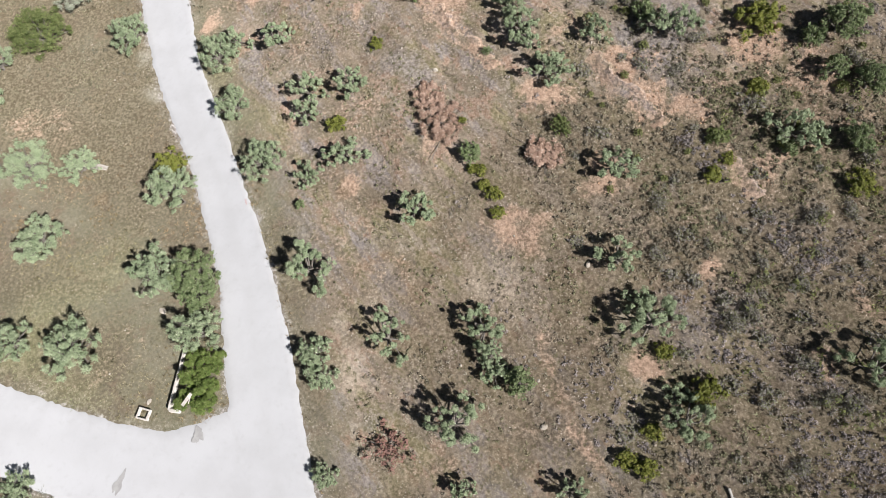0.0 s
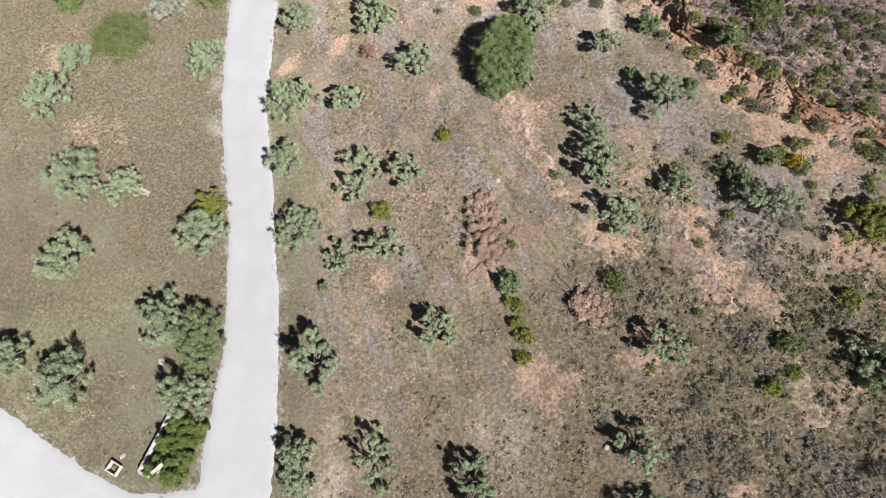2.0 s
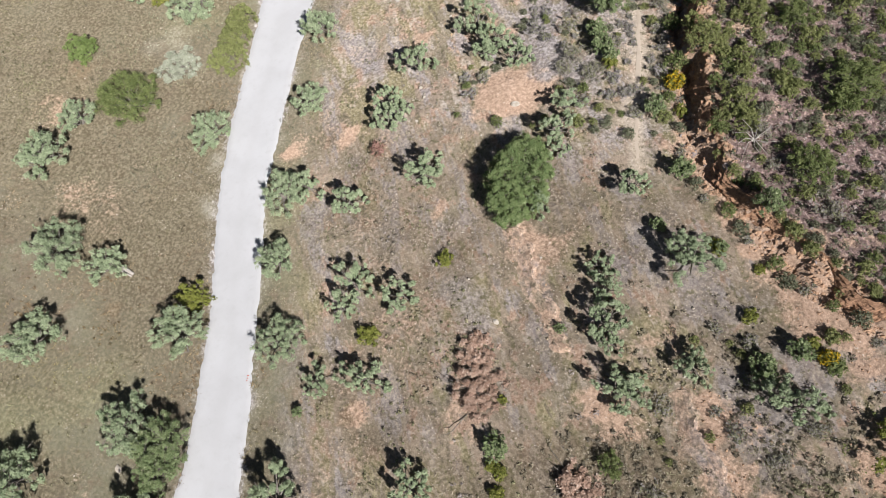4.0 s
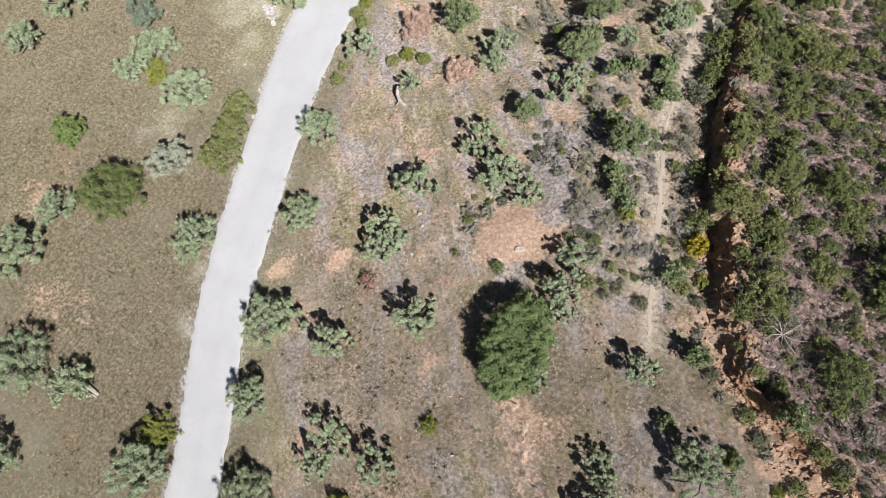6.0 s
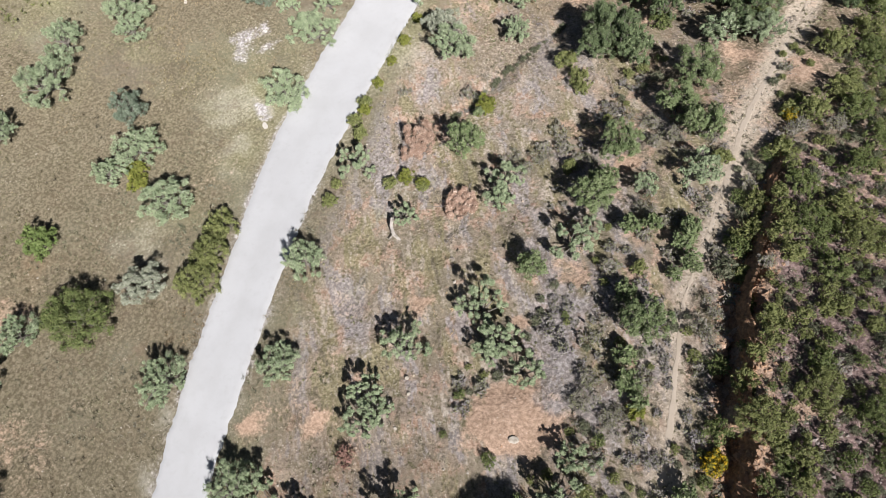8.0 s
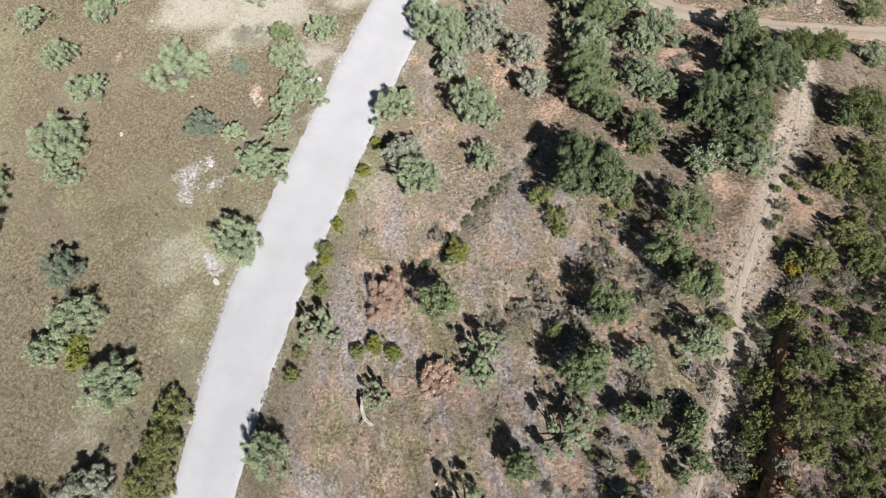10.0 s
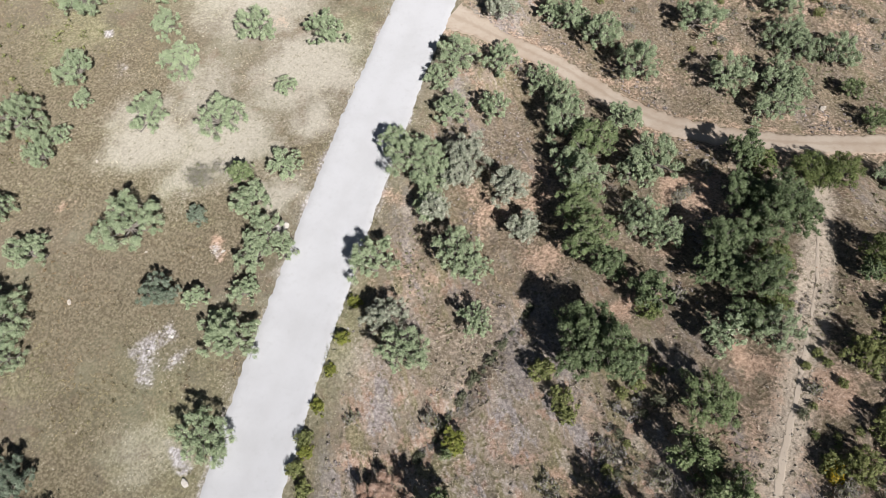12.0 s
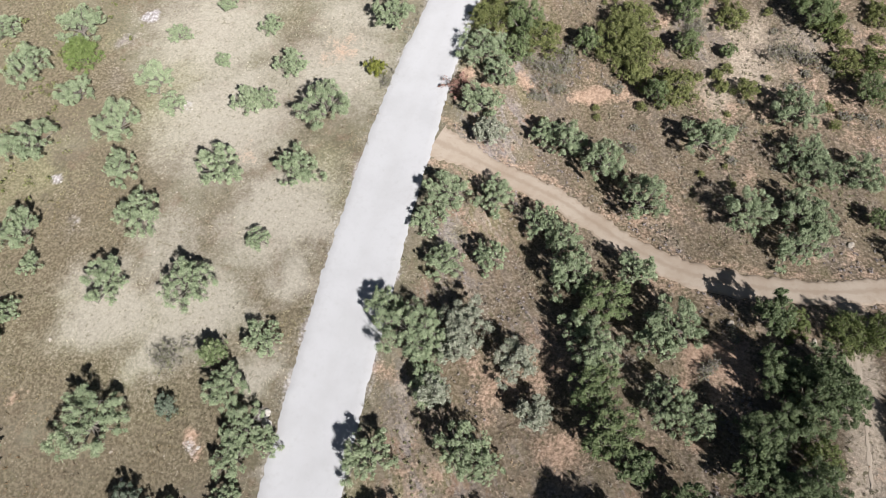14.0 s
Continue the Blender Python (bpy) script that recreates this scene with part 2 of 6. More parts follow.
STONE = plain_material("pale_stone", (0.520, 0.470, 0.400), (0.340, 0.290, 0.230), 5.0)
CLAYSTONE = plain_material("clay_stone", (0.520, 0.345, 0.220), (0.340, 0.215, 0.140), 4.0)
ROCKGREY = plain_material("hill_rock", (0.370, 0.310, 0.280), (0.220, 0.178, 0.160), 4.0)
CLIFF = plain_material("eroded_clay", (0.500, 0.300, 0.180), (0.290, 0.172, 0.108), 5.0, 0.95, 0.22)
PLASTER = plain_material("white_plaster", (0.600, 0.570, 0.520), (0.430, 0.395, 0.345), 3.0, 0.9, 0.008)
DARKPATCH = plain_material("grey_patch", (0.400, 0.390, 0.375), (0.320, 0.310, 0.300), 2.5, 0.9, 0.005)
REDPAINT = plain_material("red_paint", (0.500, 0.160, 0.120), (0.380, 0.140, 0.110), 9.0, 0.8, 0.002)


# ---- the lie of the land ----
PLANE = (7.624, 0.143, -0.031)
SWELLS = [
    (-0.0, -0.09, -0.26, -0.96, -2.09, -0.65, 0.45),
    (0.02, 0.16, 0.3, -0.42, -0.72, -0.66, 0.31),
    (0.13, 0.86, 0.87, -1.26, 0.2, -0.31, 0.38),
    (0.27, 0.81, -0.38, -2.21, 1.28, 1.72, 2.16),
    (0.44, -0.2, -0.42, 1.04, 1.84, 0.13, 1.99),
    (0.6, -0.33, -0.33, -0.86, -0.14, 1.33, 1.06),
    (0.38, 0.1, 0.41, -1.58, 1.94, 2.78, -0.28),
    (0.34, -0.89, 0.8, -0.44, 0.8, -1.31, -2.06),
    (1.05, -0.75, -0.63, -1.78, -1.86, -2.51, -1.6),
    (0.8, -0.11, -0.45, -0.42, 0.05, -0.34, -0.4),
]
BANK = [(2.4, 78.0, 0.0), (2.5, 70.0, 0.3), (2.7, 64.0, 1.0), (3.3, 58.0, 2.0), (4.5, 53.0, 2.2), (5.8, 49.5, 2.0), (6.8, 45.5, 1.6), (8.5, 42.4, 1.2), (10.8, 40.4, 1.1), (14.2, 38.1, 1.15), (18.0, 36.2, 1.15), (26.0, 33.3, 1.0), (40.0, 30.3, 0.7)]
ROAD_LINE = [(-4, -30, 2.4), (-8.3, -10, 2.4), (-11, 2, 2.45), (-12.4, 8, 2.4), (-13.2, 11.5, 2.35), (-14.3, 16, 2.0), (-15.8, 20.5, 1.9), (-18.1, 26.3, 1.75), (-20.3, 31, 1.8), (-22.5, 35.7, 1.9), (-24.4, 42, 2.05), (-26.6, 50, 2.15), (-28.2, 55.5, 2.45), (-29.2, 60.5, 2.7), (-30.3, 68, 2.75), (-30.9, 75, 2.7), (-31.5, 82, 2.75), (-32, 88, 2.75), (-32.6, 96, 2.7), (-33, 104, 2.7), (-33.2, 112, 2.5), (-32.7, 120, 2.3), (-30, 140, 2.3), (-24, 170, 2.3)]
SIDE_LINE = [(-75, 22, 2.5), (-45, 11.8, 2.6), (-36, 8.6, 2.6), (-30.5, 6.6, 2.65), (-26.3, 5.2, 2.65), (-22, 4.0, 2.8), (-19, 3.2, 3.2), (-16.4, 2.9, 4.3), (-14.8, 2.8, 5.6), (-11.5, 1.8, 3.2)]
TRACK_LINE = [(-30.6, 104.6, 2.0), (-28, 104.0, 1.3), (-25, 103.0, 0.95), (-22.1, 102.2, 0.9), (-18.7, 101.1, 0.9), (-15, 99, 0.92), (-12, 97.4, 0.95), (-8.8, 96.5, 1.0), (-5.5, 96.4, 1.05), (-2.7, 96.7, 1.05), (1, 97.6, 1.0), (6.6, 99.7, 1.0), (20, 105, 1.0), (45, 118, 1.0)]
FOOT_LINE = [(1.0, 97.0, 0.09), (0.9, 86.0, 0.09), (0.5, 80.0, 0.09), (0.1, 76.0, 0.14), (-0.2, 71.5, 0.17), (0.2, 66.0, 0.15), (0.4, 61.0, 0.11), (0.3, 57.5, 0.09), (1.2, 54.0, 0.09), (2.1, 50.5, 0.11), (3.0, 46.0, 0.10), (4.0, 42.5, 0.09)]
OLD_LINE = [(5.8, 11.5, 0.3), (6.7, 8.7, 0.5), (7.7, 5.6, 0.6), (9.8, 2.6, 0.6), (14, -4, 0.6)]
DITCH_LINE = [(-15.0, 79.0, 0.5), (-16.0, 76.1, 0.5), (-17.1, 74.0, 0.5), (-17.8, 71.0, 0.5), (-18.5, 68.1, 0.5), (-19.4, 65.8, 0.4)]


def along(x, y, line):
    """Distance to a line, the side of it, and the line's third value at its nearest place."""
    line = np.array(line, float)
    best, side, third = np.full(np.shape(x), 1e9), np.zeros(np.shape(x)), np.zeros(np.shape(x))
    for a, b in zip(line[:-1], line[1:]):
        dx, dy = b[0] - a[0], b[1] - a[1]
        k = np.clip(((x - a[0]) * dx + (y - a[1]) * dy) / (dx * dx + dy * dy), 0, 1)
        d = np.hypot(x - a[0] - k * dx, y - a[1] - k * dy)
        near = d < best
        best = np.where(near, d, best)
        side = np.where(near, np.sign((x - a[0]) * dy - (y - a[1]) * dx), side)
        third = np.where(near, a[2] + k * (b[2] - a[2]), third)
    return best, side, third


def ramp(v, a, b):
    k = np.clip((v - a) / (b - a), 0, 1)
    return k * k * (3 - 2 * k)


def grain(x, y, size, seed=0):
    """Smooth random values from -1 to 1 over the plan."""
    u, v = np.asarray(x) / size, np.asarray(y) / size
    iu, iv = np.floor(u), np.floor(v)
    fu, fv = u - iu, v - iv
    fu, fv = fu * fu * (3 - 2 * fu), fv * fv * (3 - 2 * fv)

    def corner(i, j):
        h = np.sin(i * 127.1 + j * 311.7 + seed * 74.7) * 43758.5453
        return (h - np.floor(h)) * 2 - 1

    low = corner(iu, iv) * (1 - fu) + corner(iu + 1, iv) * fu
    high = corner(iu, iv + 1) * (1 - fu) + corner(iu + 1, iv + 1) * fu
    return low * (1 - fv) + high * fv


def land(x, y):
    """The broad form of the hillside."""
    x, y = np.asarray(x, float), np.asarray(y, float)
    far = np.clip(np.maximum(np.abs(x + 15) - 160, np.abs(y - 60) - 160), 0, None)
    xs, ys = -15 + np.clip(x + 15, -160, 160), 60 + np.clip(y - 60, -160, 160)
    z = PLANE[0] + PLANE[1] * xs + PLANE[2] * ys
    for j, row in enumerate(SWELLS):
        for i, h in enumerate(row):
            z = z + h * np.exp(-((x + 75 - 18 * i) ** 2 + (y + 10 - 15 * j) ** 2) / 450.0)
    return z + far * 0.03 * (1 + grain(x, y, 300, 3)) + 12 * grain(x, y, 420, 5) * ramp(far, 0, 400)


def terrain(x, y):
    """The ground's height, with bank, ditch, bumps, and the levelled roads."""
    x, y = np.asarray(x, float), np.asarray(y, float)
    z = land(x, y)
    near = ramp(np.maximum(np.abs(x + 20), np.abs(y - 60) - 40), 120, 90)
    wob = 0.45 * grain(x, y, 2.3, 11) + 0.40 * grain(x, y, 0.8, 12)
    d, s, h = along(x, y, BANK)
    g = -s * d + wob
    z = z + 0.60 * h * ramp(g, -0.15, 0.45) + 0.15 * h * grain(x, y, 0.6, 13) * ramp(np.abs(g), 1.6, 0.2)
    z = z - (0.18 + 0.24 * ramp(y, 50, 54)) * h * ramp(np.abs(g + 0.26), 0.50, 0.15) * (0.8 + 0.5 * grain(x, y, 2.6, 14))
    slope = ramp(along(x, y, ROAD_LINE)[1] * along(x, y, ROAD_LINE)[0], 2, 8)
    z = z + near * ((0.10 + 0.16 * slope) * grain(x, y, 3.1, 1) + (0.03 + 0.09 * slope) * grain(x, y, 1.1, 2) + (0.015 + 0.035 * slope) * grain(x, y, 0.45, 4))
    d, s, h = along(x, y, DITCH_LINE)
    z = z - 0.26 * ramp(d, h + 0.35, 0.05)
    for line, dip, rim in ((FOOT_LINE, 0.05, 1.8), (TRACK_LINE, 0.06, 1.5), (ROAD_LINE, 0.03, 1.5), (SIDE_LINE, 0.03, 1.5)):
        d, s, h = along(x, y, line)
        k = ramp(d, h + rim, h + 0.1)
        z = z * (1 - k) + (land(x, y) - dip) * k
    return z


def height(x, y):
    return float(terrain(np.array([x]), np.array([y]))[0])


# ---- mesh helpers ----
def mesh_from(name, verts, faces, material, smooth=False):
    """A mesh from arrays of places and of equal-sided faces."""
    verts, faces = np.asarray(verts, np.float32), np.asarray(faces, np.int32)
    m = bpy.data.meshes.new(name)
    n, k = faces.shape
    m.vertices.add(len(verts))
    m.vertices.foreach_set("co", verts.ravel())
    m.loops.add(n * k)
    m.loops.foreach_set("vertex_index", faces.ravel())
    m.polygons.add(n)
    m.polygons.foreach_set("loop_start", np.arange(0, n * k, k, dtype=np.int32))
    m.polygons.foreach_set("use_smooth", np.full(n, smooth))
    m.materials.append(material)
    m.update(calc_edges=True)
    m.validate()
    return m


def part(name, data, parent, label=""):
    ob = new(name, data)
    ob.parent = parent
    return tagged(ob, label)


def mesh_of(bm, name, material, smooth=False):
    m = bpy.data.meshes.new(name)
    for f in bm.faces:
        f.smooth = smooth
    bm.to_mesh(m)
    bm.free()
    m.materials.append(material)
    return m


def limbs_mesh(name, runs, material, sides=6):
    """Tapered bent rods: each run is a list of (place, radius)."""
    verts, faces = [], []
    for run in runs:
        base = len(verts)
        for j, (p, r) in enumerate(run):
            p = Vector(p)
            ahead = Vector(run[min(j + 1, len(run) - 1)][0]) - Vector(run[max(j - 1, 0)][0])
            q = ahead.to_track_quat("Z", "Y")
            for i in range(sides):
                a = 2 * math.pi * i / sides
                verts.append(p + q @ Vector((math.cos(a) * r, math.sin(a) * r, 0)))
        for j in range(len(run) - 1):
            for i in range(sides):
                k = (i + 1) % sides
                faces.append((base + j * sides + i, base + j * sides + k, base + (j + 1) * sides + k, base + (j + 1) * sides + i))
    return mesh_from(name, verts, faces, material, True)


def unit(v):
    return v / np.maximum(np.linalg.norm(v, axis=1, keepdims=True), 1e-6)


def leaves(name, blobs, count, length, width, material, up=0.45, loose=0.5, r=None):
    """Many small leaves over round sprays; blobs: rows of x, y, z, radius."""
    r = r or rng
    blobs = np.asarray(blobs, float)
    weight = blobs[:, 3] ** 2
    which = r.choice(len(blobs), count, p=weight / weight.sum())
    pick = blobs[which]
    way = unit(r.normal(size=(count, 3)) + [0, 0, up])
    inner = r.random((count, 1)) < 0.16
    deep = np.where(inner, 0.15 + 0.5 * r.random((count, 1)), 0.62 + 0.43 * r.random((count, 1)) ** 0.7)
    p = pick[:, :3] + way * pick[:, 3:] * deep
    normal = unit(way + loose * r.normal(size=(count, 3)) * 0.6)
    a = unit(np.cross(normal, r.normal(size=(count, 3))))
    b = np.cross(normal, a)
    size = (0.65 + 0.7 * r.random((count, 1))) * np.where(inner, 2.0, 1.0)
    a, b = a * length * 0.5 * size, b * width * 0.5 * size
    verts = np.stack([p - a - b, p - a + b, p + a], 1).reshape(-1, 3)
    m = mesh_from(name, verts, np.arange(count * 3).reshape(-1, 3), material)
    m.attributes.new("spray", "FLOAT", "POINT").data.foreach_set("value", np.repeat(r.random(len(blobs))[which], 3).astype(np.float32))
    return m


def blades(places, r, count, long, wide, lean, material, name, shade):
    """Bent blades of grass in tufts at the places given."""
    n = len(places) * count
    base = np.repeat(places, count, 0) + np.c_[r.normal(size=(n, 2)) * 0.06, np.zeros(n)]
    size = np.repeat(0.6 + 0.8 * r.random(len(places)), count)
    turn = r.random(n) * 2 * math.pi
    flat = np.c_[np.cos(turn), np.sin(turn), np.zeros(n)]
    side = np.c_[-np.sin(turn), np.cos(turn), np.zeros(n)] * wide / 2
    tall = (long * size * (0.6 + 0.6 * r.random(n)))[:, None]
    out = (lean * (0.3 + r.random(n)))[:, None]
    tip = base + flat * tall * out + np.array([0, 0, 1.0]) * tall * np.sqrt(np.clip(1 - out * out, 0.15, 1))
    verts = np.stack([base - side, base + side, tip], 1).reshape(-1, 3)
    m = mesh_from(name, verts, np.arange(n * 3).reshape(-1, 3), material)
    tint = np.repeat(soil_tint(places[:, 0], places[:, 1]) * (shade * (0.8 + 0.4 * r.random((len(places), 1)))), count * 3, 0)
    m.attributes.new("tint", "FLOAT_COLOR", "POINT").data.foreach_set("color", np.c_[tint, np.ones(n * 3)].astype(np.float32).ravel())
    return m


def tussocks(places, r, count, girth, leaf, material, name, shade, tone):
    """Low round tufts of short sprays at the places given."""
    n = len(places) * count
    size = np.repeat(girth * (0.55 + 0.9 * r.random(len(places)) ** 2), count)[:, None]
    way = unit(r.normal(size=(n, 3)) * [1, 1, 0.7] + [0, 0, 0.45])
    p = np.repeat(places, count, 0) + way * size * (0.35 + 0.65 * r.random((n, 1))) * [1, 1, 0.9] + [0, 0, 0.02]
    normal = unit(way + [0, 0, 0.7] + 0.4 * r.normal(size=(n, 3)))
    a = unit(np.cross(normal, r.normal(size=(n, 3))))
    b = np.cross(normal, a)
    k = leaf * (0.6 + 0.8 * r.random((n, 1)))
    verts = np.stack([p - a * k * 0.5 - b * k * 0.3, p - a * k * 0.5 + b * k * 0.3, p + a * k * 0.6], 1).reshape(-1, 3)
    m = mesh_from(name, verts, np.arange(n * 3).reshape(-1, 3), material)
    tint = np.repeat(tone(places[:, 0], places[:, 1]) * (shade * (0.7 + 0.6 * r.random((len(places), 1)))), count * 3, 0)
    m.attributes.new("tint", "FLOAT_COLOR", "POINT").data.foreach_set("color", np.c_[tint, np.ones(n * 3)].astype(np.float32).ravel())
    return m


def slope_side(x, y):
    d, s, h = along(x, y, ROAD_LINE)
    return ramp(s * d, 3, 8)


def loam(x, y):
    """Where the soil is dark with humus and low herbs."""
    side = slope_side(x, y)
    low = np.maximum(0.50 * ramp(y, 47, 39), ramp(y, 36, 22) * (0.66 + 0.34 * ramp(x + 0.25 * y, 5, 14)))
    high = 0.95 * ramp(y, 68, 77) * ramp(x, -30, -20)
    field = 0.44 + 0.42 * ramp(np.abs(y - 42), 20, 10) * ramp(x, -20, -28) + 0.5 * ramp(np.abs(y - 84), 11, 6) * ramp(x, -32, -38) + 0.24 * ramp(x, -32, -44) * ramp(y, 30, 45)
    d, bank_side, h = along(x, y, BANK)
    low = np.maximum(low, 0.65 * ramp(-bank_side * d, 0.2, 1.5) * ramp(h, 0.0, 0.5))
    k = side * np.maximum(low, high) + (1 - side) * field * (1 - np.clip(1.5 * spread("straw", x, y), 0, 1))
    return np.clip(k * (1 + 0.5 * grain(x, y, 6.0, 120) + 0.3 * grain(x, y, 2.2, 121)), 0, 1)


def streak(x, y, size, seed):
    """Random values drawn out along the slope's run-off lines."""
    return grain((0.6 * x - 0.8 * y) * 0.3, 0.8 * x + 0.6 * y, size, seed)


def soil_tint(x, y):
    """The colour that dead grass takes over each sort of ground."""
    c = np.array([0.405, 0.340, 0.240]) + np.array([0.070, 0.015, -0.030]) * (grain(x, y, 9, 91) + 0.6 * grain(x, y, 3, 92))[:, None]
    side = slope_side(x, y)
    c = c + ((1 - side) * (0.05 + 0.9 * grain(x, y, 7, 93) + 0.5 * grain(x, y, 2.4, 94)))[:, None] * np.array([0.045, -0.030, -0.045])
    c = c * (0.93 + 0.14 * side[:, None]) + np.array([0.035, 0.025, 0.025]) * side[:, None]
    litter_k = np.maximum(spread("litter", x, y), side * (0.25 + 0.4 * grain(x, y, 5.0, 33)))
    herb_k = np.maximum(np.maximum(spread("herbs", x, y), 0.7 * heath(x, y) + 0.45 * side * ramp(y, 26, 14)), (1 - side) * (0.30 + 0.45 * grain(x, y, 9.0, 32) + 0.25 * grain(x, y, 3.0, 39)))
    for k, tone in ((0.55 * loam(x, y), (0.200, 0.170, 0.100)), (herb_k, (0.290, 0.300, 0.150)), (litter_k, (0.470, 0.430, 0.385)), (1.3 * spread("straw", x, y), (0.640, 0.590, 0.480)), (0.7 * spread("clay", x, y), (0.540, 0.400, 0.290))):
        k = np.clip(k, 0, 1)[:, None]
        c = c * (1 - k) + np.array(tone) * k
    return np.clip(c, 0.02, 0.85)


def turf_tint(x, y):
    """The colour of living tussocks: olive, lilac-grey or straw, in bands down the slope."""
    band, blot = streak(x, y, 2.6, 141), 0.6 * grain(x, y, 6, 142) + 0.5 * grain(x, y, 1.4, 143)
    c = np.zeros((len(x), 3)) + np.array([0.275, 0.238, 0.168])
    for k, tone in ((ramp(band + 0.5 * blot, 0.1, 0.5), (0.300, 0.262, 0.245)), (ramp(-band + 0.5 * blot, 0.15, 0.5), (0.222, 0.214, 0.118)), (ramp(blot, 0.35, 0.7), (0.390, 0.330, 0.242))):
        c = c * (1 - k[:, None]) + np.array(tone) * k[:, None]
    return c


# ---- ground sheet ----
SPOTS = {"clay": [], "straw": [], "litter": [], "herbs": [], "chalk": [], "rust": []}
def clay(x, y, r, k): SPOTS["clay"].append((x, y, r, k))
def straw(x, y, r, k): SPOTS["straw"].append((x, y, r, k))
def litter(x, y, r, k): SPOTS["litter"].append((x, y, r, k))
def herbs(x, y, r, k): SPOTS["herbs"].append((x, y, r, k))
def chalk(x, y, r, k): SPOTS["chalk"].append((x, y, r, k))
def rust(x, y, r, k): SPOTS["rust"].append((x, y, r, k))


clay(11.9, 28.6, 1.8, 1); clay(13.1, 26.1, 1.3, 1); clay(15.3, 25.4, 1.2, 0.8); clay(5.7, 28.0, 1.2, 0.9); clay(7.3, 27.4, 1.3, 0.8)
clay(-0.3, 25.8, 1.5, 0.6); clay(10.5, 21.2, 1.6, 0.9); clay(4.3, 18.3, 1.6, 0.9); clay(11.8, 9.4, 1.1, 1); clay(-2.9, 17.0, 1.5, 0.5)
clay(-6.8, 23.5, 0.7, 0.8); clay(19.8, 29.3, 1.8, 0.8); clay(22.8, 27.0, 1.8, 0.6); clay(19.7, 21.2, 1.5, 0.8); clay(15.7, 14.6, 1.0, 0.9)
clay(17.0, 11.1, 0.5, 0.7); clay(21.2, 9.2, 0.8, 0.8); clay(23.9, 12.2, 1.0, 0.7); clay(7.5, 7.3, 0.6, 0.5); clay(-23.4, 10.4, 2.6, 0.25)
clay(-1.3, 3.8, 2.2, 0.4); clay(-5.3, 47.4, 2.4, 1.5); clay(-6.1, 45.8, 1.6, 1.4); clay(-6.4, 45.7, 1.0, 1); clay(0.2, 36.3, 1.7, 0.7)
clay(0.6, 34.3, 1.5, 0.6); clay(6.9, 44.4, 1.0, 1.2); clay(8.2, 42.1, 0.9, 1.3); clay(9.7, 40.4, 1.0, 1.4); clay(12.4, 39.0, 1.3, 1.5)
clay(14.1, 37.8, 1.5, 1.4); clay(16.0, 37.5, 1.5, 1.2); clay(15.6, 36.0, 2.0, 0.9); clay(11.4, 39.2, 0.8, 1); clay(13.9, 36.4, 1.7, 0.7)
clay(17.5, 34.0, 1.3, 0.8); clay(5.6, 49.9, 0.8, 1.1); clay(6.6, 45.9, 0.7, 1); clay(-6.6, 37.0, 0.9, 0.6); clay(6.6, 28.0, 1.1, 0.7)
clay(10.7, 29.5, 1.2, 0.9); clay(4.6, 43.6, 1.2, 0.4); clay(6.6, 31.4, 1.3, 0.4); clay(4.1, 30.6, 0.6, 0.5); clay(-19.7, 41.1, 1.2, 0.6)
clay(-16.1, 40.8, 1.0, 0.7); clay(-14.3, 51.4, 0.9, 0.8); clay(-6.8, 23.0, 0.6, 0.8); clay(7.8, 32.1, 0.6, 0.5); clay(10.6, 47.8, 1.4, 0.4)
clay(12.8, 47.9, 1.5, 0.4); clay(7.4, 53.1, 0.8, 0.7); clay(-40.9, 37.8, 2.7, 0.5); clay(-32.9, 30.4, 3.8, 0.35); clay(-31.5, 32.0, 2.4, 0.3)
clay(-19.8, 39.6, 1.2, 1); clay(-15.9, 41.4, 1.0, 0.9); clay(-13.9, 51.1, 0.9, 0.8); clay(2.4, 77.1, 1.6, 0.8); clay(-3.2, 60.1, 1.1, 0.6)
clay(-6.0, 66.0, 0.9, 1); clay(5.2, 57.9, 0.9, 0.9); clay(5.4, 49.8, 0.8, 1.2); clay(5.9, 49.3, 0.6, 1.2); clay(4.5, 48.7, 0.6, 0.5)
clay(-5.6, 62.7, 0.7, 0.6); clay(-2.0, 61.5, 1.1, 0.5); clay(-6.5, 56.6, 1.1, 0.6); clay(8.2, 54.4, 0.7, 0.5); clay(-7.3, 52.4, 0.8, 0.8)
clay(-39.0, 76.2, 1.1, 0.5); clay(-53.0, 75.7, 0.8, 0.5); clay(-6.5, 89.9, 1.5, 0.9); clay(-6.8, 91.6, 1.1, 0.6); clay(-9.8, 79.7, 1.2, 0.9)
clay(-8.3, 84.7, 1.3, 0.6); clay(-2.4, 78.3, 1.8, 0.8); clay(0.2, 77.6, 1.6, 0.8); clay(-0.7, 75.2, 1.3, 0.6); clay(-5.6, 66.1, 0.8, 1.2)
clay(-6.8, 64.8, 0.6, 0.8); clay(-7.2, 59.7, 0.7, 0.6); clay(-11.0, 68.5, 0.7, 0.6); clay(-9.2, 67.4, 1.1, 0.5); clay(1.4, 85.0, 1.3, 0.5)
clay(-35.6, 54.4, 3.1, 0.2); clay(-42.1, 112.4, 2.2, 0.4); clay(-45.9, 100.5, 1.5, 0.4); clay(-39.4, 76.5, 0.9, 0.7); clay(-18.5, 112.6, 1.7, 0.9)
clay(-16.2, 112.8, 1.2, 0.6); clay(-24.2, 111.7, 1.1, 0.8); clay(-29.1, 111.5, 1.0, 0.8); clay(-7.4, 90.1, 1.6, 1); clay(-8.6, 87.9, 1.2, 0.8)
